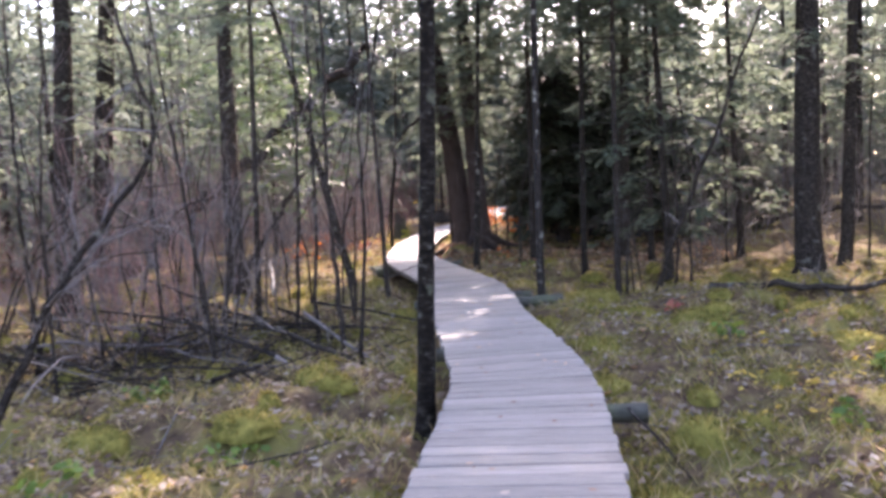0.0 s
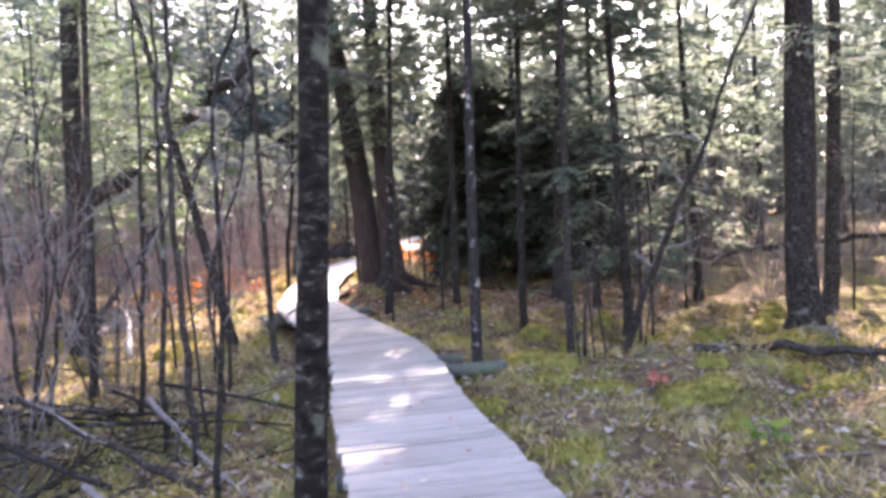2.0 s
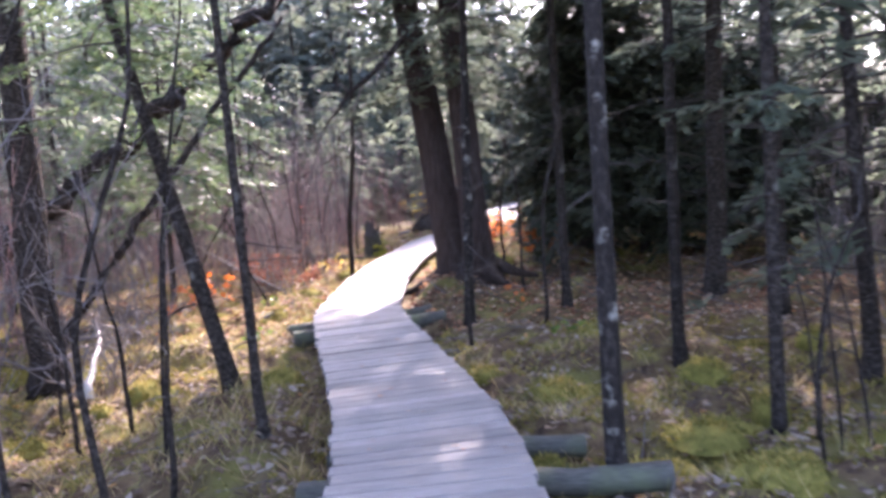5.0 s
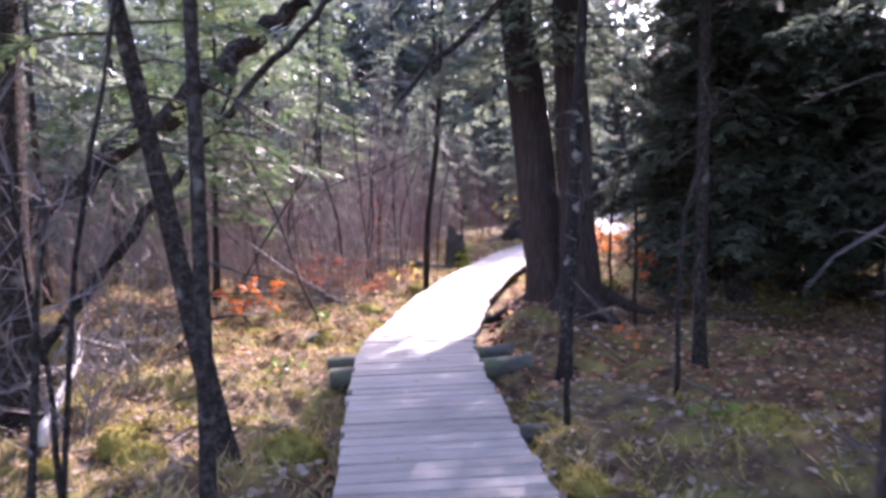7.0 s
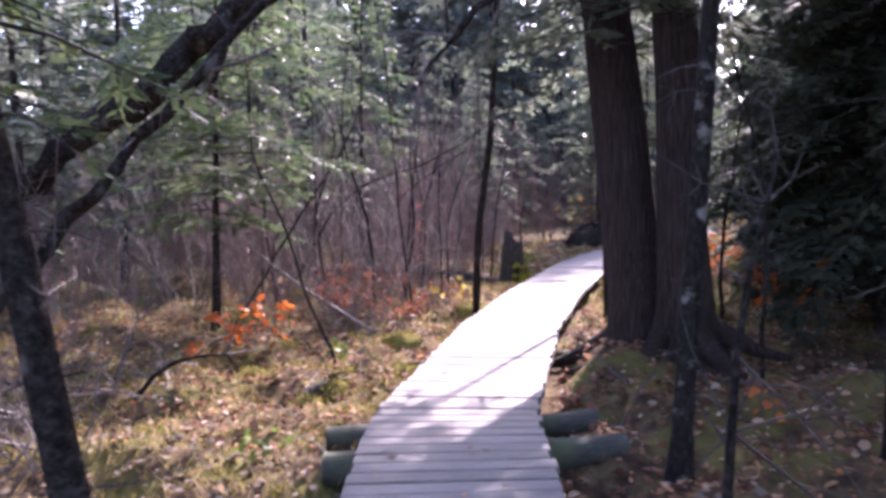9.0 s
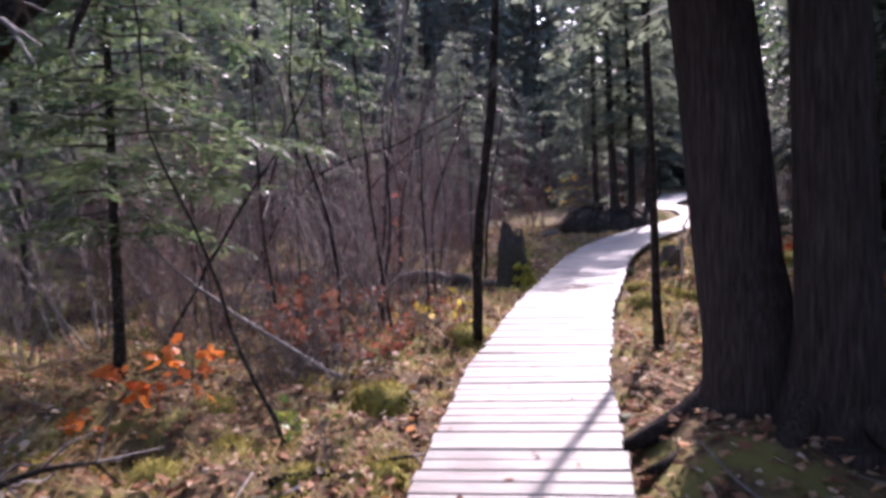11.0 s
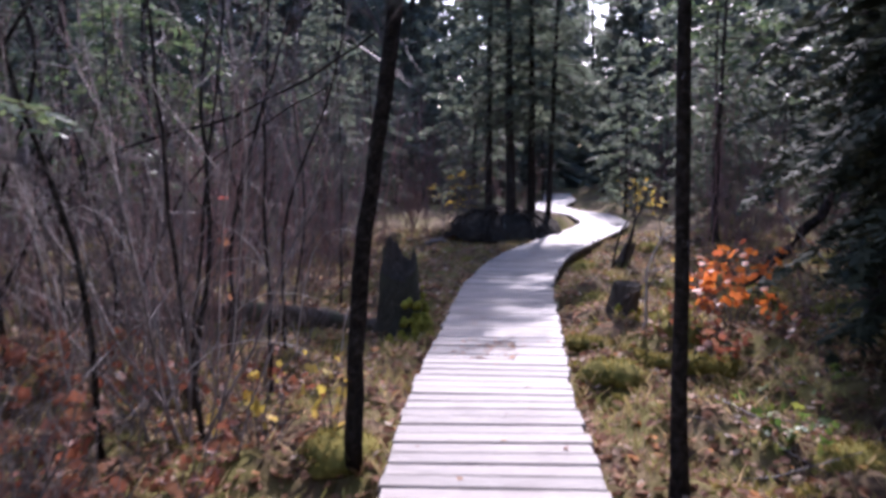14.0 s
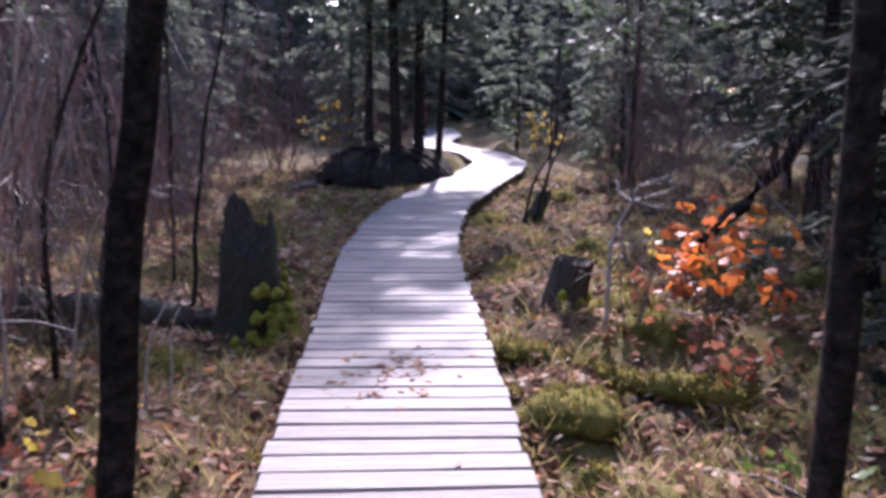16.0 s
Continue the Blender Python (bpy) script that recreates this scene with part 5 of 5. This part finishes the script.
rs = np.random.RandomState(52)
cushion, fuzz = Shape(), Shape()
for k in range(420):
    y = rs.uniform(2.3, 19) if k < 320 else rs.uniform(17, 31)
    x = float(deck_x(y)) + (HALF + 0.22 + 6.0 * rs.rand() ** 1.15) * rs.choice([-1, 1])
    r, h = rs.uniform(0.09, 0.30), rs.uniform(0.04, 0.15)
    if abs(x - float(deck_x(y))) < HALF + r * 1.3 or (15 < y < 21 and x > float(deck_x(y))) or (x < float(deck_x(y)) and k % 2):
        continue
    zc = float(ground_z(x, y))
    b = len(cushion.v)
    ax = rs.uniform(0.7, 1.4)
    lobes, phase = rs.uniform(0.05, 0.2), rs.uniform(0, 6.28)
    for a in range(6):
        for j in range(14):
            q, u = 2 * math.pi * j / 14, a / 5
            rr = r * math.cos(u * 1.45) * (1 + lobes * math.sin(3 * q + phase) + rs.normal(0, 0.08))
            cushion.v.append((x + rr * math.cos(q) * ax, y + rr * math.sin(q), zc - 0.05 + (h + 0.05) * math.sin(u * 1.5) * (1 + rs.normal(0, 0.08))))
    for a in range(5):
        for j in range(14):
            cushion.f.append((b + a * 14 + j, b + a * 14 + (j + 1) % 14, b + (a + 1) * 14 + (j + 1) % 14, b + (a + 1) * 14 + j))
    cushion.f.append(tuple(b + 5 * 14 + j for j in range(14)))
    n = int(60 + 900 * r * r * 4)
    q, u = rs.uniform(0, 6.28, n), rs.uniform(0.1, 1.0, n)
    rr = r * np.cos(u * 1.45)
    p = np.stack([x + rr * np.cos(q) * ax, y + rr * np.sin(q), zc - 0.05 + (h + 0.05) * np.sin(u * 1.5)], 1)
    d = unit(np.stack([np.cos(q) * 0.8, np.sin(q) * 0.8, 0.4 + u], 1) + rs.normal(0, 0.45, (n, 3)))
    fuzz.blades(p, d, unit(np.cross(d, rs.normal(0, 1, (n, 3)))), rs.uniform(0.02, 0.06, n), rs.uniform(0.008, 0.02, n))
tagged(mesh_part("moss_cushions", cushion, MOSS), "rounded yellow-green moss hummocks", "moss", kind="stuff")
tagged(mesh_part("hummock_moss", fuzz, MOSS_BLADE, smooth=False), "feathery green moss covering the hummocks", "moss", kind="stuff")

rs = np.random.RandomState(55)
strands = Shape()
tx, ty, _ = scatter(rs, 2100, 2.2, 30, 6.5, 1.2)
ty[:1250] = rs.uniform(2.2, 18.5, 1250)
tx[:1250] = deck_x(ty[:1250]) + (HALF + 0.15 + 6.0 * rs.uniform(0, 1, 1250) ** 1.1) * np.where(rs.rand(1250) < 0.5, 1, -1)
size = rs.uniform(0.06, 0.28, 2100)
for per in range(42):
    x, y = tx + rs.normal(0, 0.5, 2100) * size, ty + rs.normal(0, 0.5, 2100) * size
    keep = (np.abs(x - deck_x(y)) > HALF + 0.05) & ((x > deck_x(y)) | (np.arange(2100) % 5 < 3)) & ~((y > 15.5) & (y < 20.5) & (x > deck_x(y)))
    x, y = x[keep], y[keep]
    n = len(x)
    az = rs.uniform(0, 6.28, n)
    d = unit(np.stack([np.cos(az), np.sin(az), rs.uniform(0.3, 1.4, n)], 1))
    sd = unit(np.cross(d, rs.normal(0, 1, (n, 3))))
    strands.blades(np.stack([x, y, ground_z(x, y) - 0.005 + rs.uniform(0, 0.035, n)], 1), d, sd, rs.uniform(0.03, 0.08, n), rs.uniform(0.010, 0.022, n))
tagged(mesh_part("bog_moss", strands, MOSS_BLADE, smooth=False), "feathery yellow-green bog moss in patches", "moss", kind="stuff")

rs = np.random.RandomState(53)
sticks = Shape()
for k in range(420):
    y = rs.uniform(2.5, 32)
    x = float(deck_x(y)) + (HALF + 0.25 + 5.5 * rs.rand()) * rs.choice([-1, 1])
    az, ln = rs.uniform(0, 6.28), rs.uniform(0.25, 1.1)
    if abs(x + math.cos(az) * ln - float(deck_x(y + math.sin(az) * ln))) < HALF + 0.1:
        continue
    u = np.linspace(0, 1, 4)
    px, py = x + np.cos(az) * ln * u, y + np.sin(az) * ln * u
    pz = ground_z(px, py) + 0.02 + rs.uniform(0, 0.10) * u
    rr = rs.uniform(0.003, 0.010)
    sticks.tube(np.stack([px, py, pz], 1).tolist(), (rr * (1 - 0.6 * u)).tolist(), 4)
tagged(mesh_part("fallen_twigs", sticks, TWIG), "dry grey twigs lying in the moss", "twigs", kind="stuff")


# ---- logs under the deck ----
def support_log(seed, x, y, az, left, right, r, z):
    rs = np.random.RandomState(seed)
    ob = thing("support_log", "weathered grey log laid crosswise under the boardwalk", "log", "logs under the boardwalk", at=pose(x, y, z, 0, 0, az))
    sh = Shape()
    xs_ = np.linspace(-left, right, 9)
    sh.tube([(a, rs.normal(0, 0.006), rs.normal(0, 0.006)) for a in xs_], [r * rs.uniform(0.94, 1.06) for _ in xs_], 14, rough=0.03, cap=False)
    mesh_part("log_body", sh, LOG, ob)
    for a in (-left, right):
        ends = Shape()
        b = 0
        out = 0.012 if a > 0 else -0.012
        ends.v.append((a + out, 0, 0))
        for j in range(14):
            q = 2 * math.pi * j / 14
            ends.v.append((a, r * 0.97 * math.cos(q), r * 0.97 * math.sin(q)))
        ends.f.extend([(b, b + 1 + j, b + 1 + (j + 1) % 14) for j in range(14)])
        mesh_part("log_end", ends, LOG_END, ob, "cut end of the log")
    return ob


support_log(1, 2.6, 5.75, 2, 0.62, 0.86, 0.07, -0.27)
support_log(2, 1.26, 11.28, 6, 0.75, 1.35, 0.085, -0.26)
support_log(3, 1.10, 11.80, 8, 0.60, 1.02, 0.07, -0.24)
support_log(4, -0.56, 16.24, 29, 0.92, 0.94, 0.10, -0.215)
support_log(10, 0.86, 14.83, 14, 0.28, 0.32, 0.07, -0.27)
support_log(5, -0.82, 16.74, 29, 0.93, 0.92, 0.085, -0.20)
support_log(6, 2.05, 7.9, 12, 0.55, 0.62, 0.07, -0.24)
support_log(7, -1.30, 19.3, 10, 0.55, 0.56, 0.07, -0.22)
support_log(8, -2.2, 26.6, 5, 0.56, 0.58, 0.07, -0.2)
support_log(9, -1.2, 34.8, -6, 0.60, 0.62, 0.08, -0.2)

# ---- boardwalk ----
walkway = thing("boardwalk", "narrow winding boardwalk of weathered grey boards", "boardwalk", kind="structure")
step = np.linalg.norm(np.diff(run, axis=0), axis=1)
along = np.concatenate([[0], np.cumsum(step)])
tangent = unit(np.gradient(run, axis=0))
tangent = unit(np.stack([np.convolve(np.pad(tangent[:, i], 20, mode="edge"), np.ones(41) / 41, "valid") for i in (0, 1)], 1))


def deck_at(s):
    p = np.array([np.interp(s, along, run[:, i]) for i in (0, 1)])
    t = unit(np.array([np.interp(s, along, tangent[:, i]) for i in (0, 1)]))
    return p, t


rs = np.random.RandomState(60)
PITCH, GAP, THICK = 0.150, 0.013, 0.04
for sign, nm in ((-1, "stringer"), (1, "stringer")):
    st = Shape()
    pts = [deck_at(s) for s in np.arange(0.1, along[-1] - 0.1, 0.4)]
    ring = []
    for p, t in pts:
        nrm = np.array([t[1], -t[0]])
        for off, z in ((0.36, -0.045), (0.41, -0.045), (0.41, -0.17), (0.36, -0.17)):
            q = p + nrm * off * sign
            st.v.append((q[0], q[1], z))
    for i in range(len(pts) - 1):
        for j in range(4):
            st.f.append((i * 4 + j, i * 4 + (j + 1) % 4, i * 4 + 4 + (j + 1) % 4, i * 4 + 4 + j))
    mesh_part("stringer", st, TIMBER, walkway, "dark timber under the boards", smooth=False)
far_boards = Shape()
count = 0
s = 0.2
while s < along[-1] - 0.3:
    p0, t0 = deck_at(s + GAP / 2)
    p1, t1 = deck_at(s + PITCH - GAP / 2)
    pc, tc = deck_at(s + PITCH / 2)
    nc = np.array([tc[1], -tc[0]])
    right, left = HALF + rs.normal(0, 0.009), HALF + rs.normal(0, 0.009)
    lift = rs.normal(0, 0.0022)
    tip = rs.normal(0, 0.002)
    corners = []
    for p, t in ((p0, t0), (p1, t1)):
        nrm = np.array([t[1], -t[0]])
        for off in (-left, right):
            q = p + nrm * off - pc
            corners.append((float(q @ nc), float(q @ tc)))
    (ax_, ay), (bx, by), (dx, dy), (ex, ey) = corners
    loop = [(ax_, ay), (bx, by), (ex, ey), (dx, dy)]
    mx, my = sum(a for a, b in loop) / 4, sum(b for a, b in loop) / 4
    vs = []
    for z, inset in ((-THICK, 0.0), (-0.006, 0.0), (0.0, 0.006)):
        for a, b in loop:
            fx = a - math.copysign(inset, a - mx)
            fy = b - math.copysign(inset, b - my)
            vs.append((fx, fy, z + tip * a))
    fs = [(3, 2, 1, 0), (8, 9, 10, 11)] + [(k * 4 + j, k * 4 + (j + 1) % 4, k * 4 + 4 + (j + 1) % 4, k * 4 + 4 + j) for k in (0, 1) for j in range(4)]
    m = Matrix(((nc[0], tc[0], 0, pc[0]), (nc[1], tc[1], 0, pc[1]), (0, 0, 1, lift), (0, 0, 0, 1)))
    if count < 300:
        me = bpy.data.meshes.new("board")
        me.from_pydata(vs, [], fs)
        me.materials.append(BOARD)
        ob = new("board", me)
        ob.parent = walkway
        ob.matrix_basis = m
    else:
        b = len(far_boards.v)
        far_boards.v.extend([m @ Vector(v) for v in vs])
        far_boards.f.extend([tuple(b + i for i in f) for f in fs])
    count += 1
    s += PITCH
fb = mesh_part("far_boards", far_boards, BOARD, walkway, smooth=False)
fb["kind"] = "stuff"

# ---- leaves on the boards ----
rs = np.random.RandomState(61)
deck_leaves = Shape()
n = 260
ly = rs.uniform(3, 34, n)
lx = deck_x(ly) + rs.uniform(-0.46, 0.46, n)
ly[:90] = 23.7 + rs.normal(0, 0.22, 90)
lx[:90] = -2.0 + rs.normal(0, 0.14, 90)
az = rs.uniform(0, 6.28, n)
d = unit(np.stack([np.cos(az), np.sin(az), rs.normal(0, 0.06, n)], 1))
sd = unit(np.cross(d, np.stack([rs.normal(0, 0.1, n), rs.normal(0, 0.1, n), np.ones(n)], 1)))
ln = rs.uniform(0.02, 0.06, n)
deck_leaves.leaves(np.stack([lx, ly, np.full(n, 0.008)], 1), d, sd, ln, ln * 0.6, np.full(n, 0.12))
tagged(mesh_part("deck_leaves", deck_leaves, LITTER, smooth=False), "scattered brown leaves lying on the boards", "leaf litter", kind="stuff")
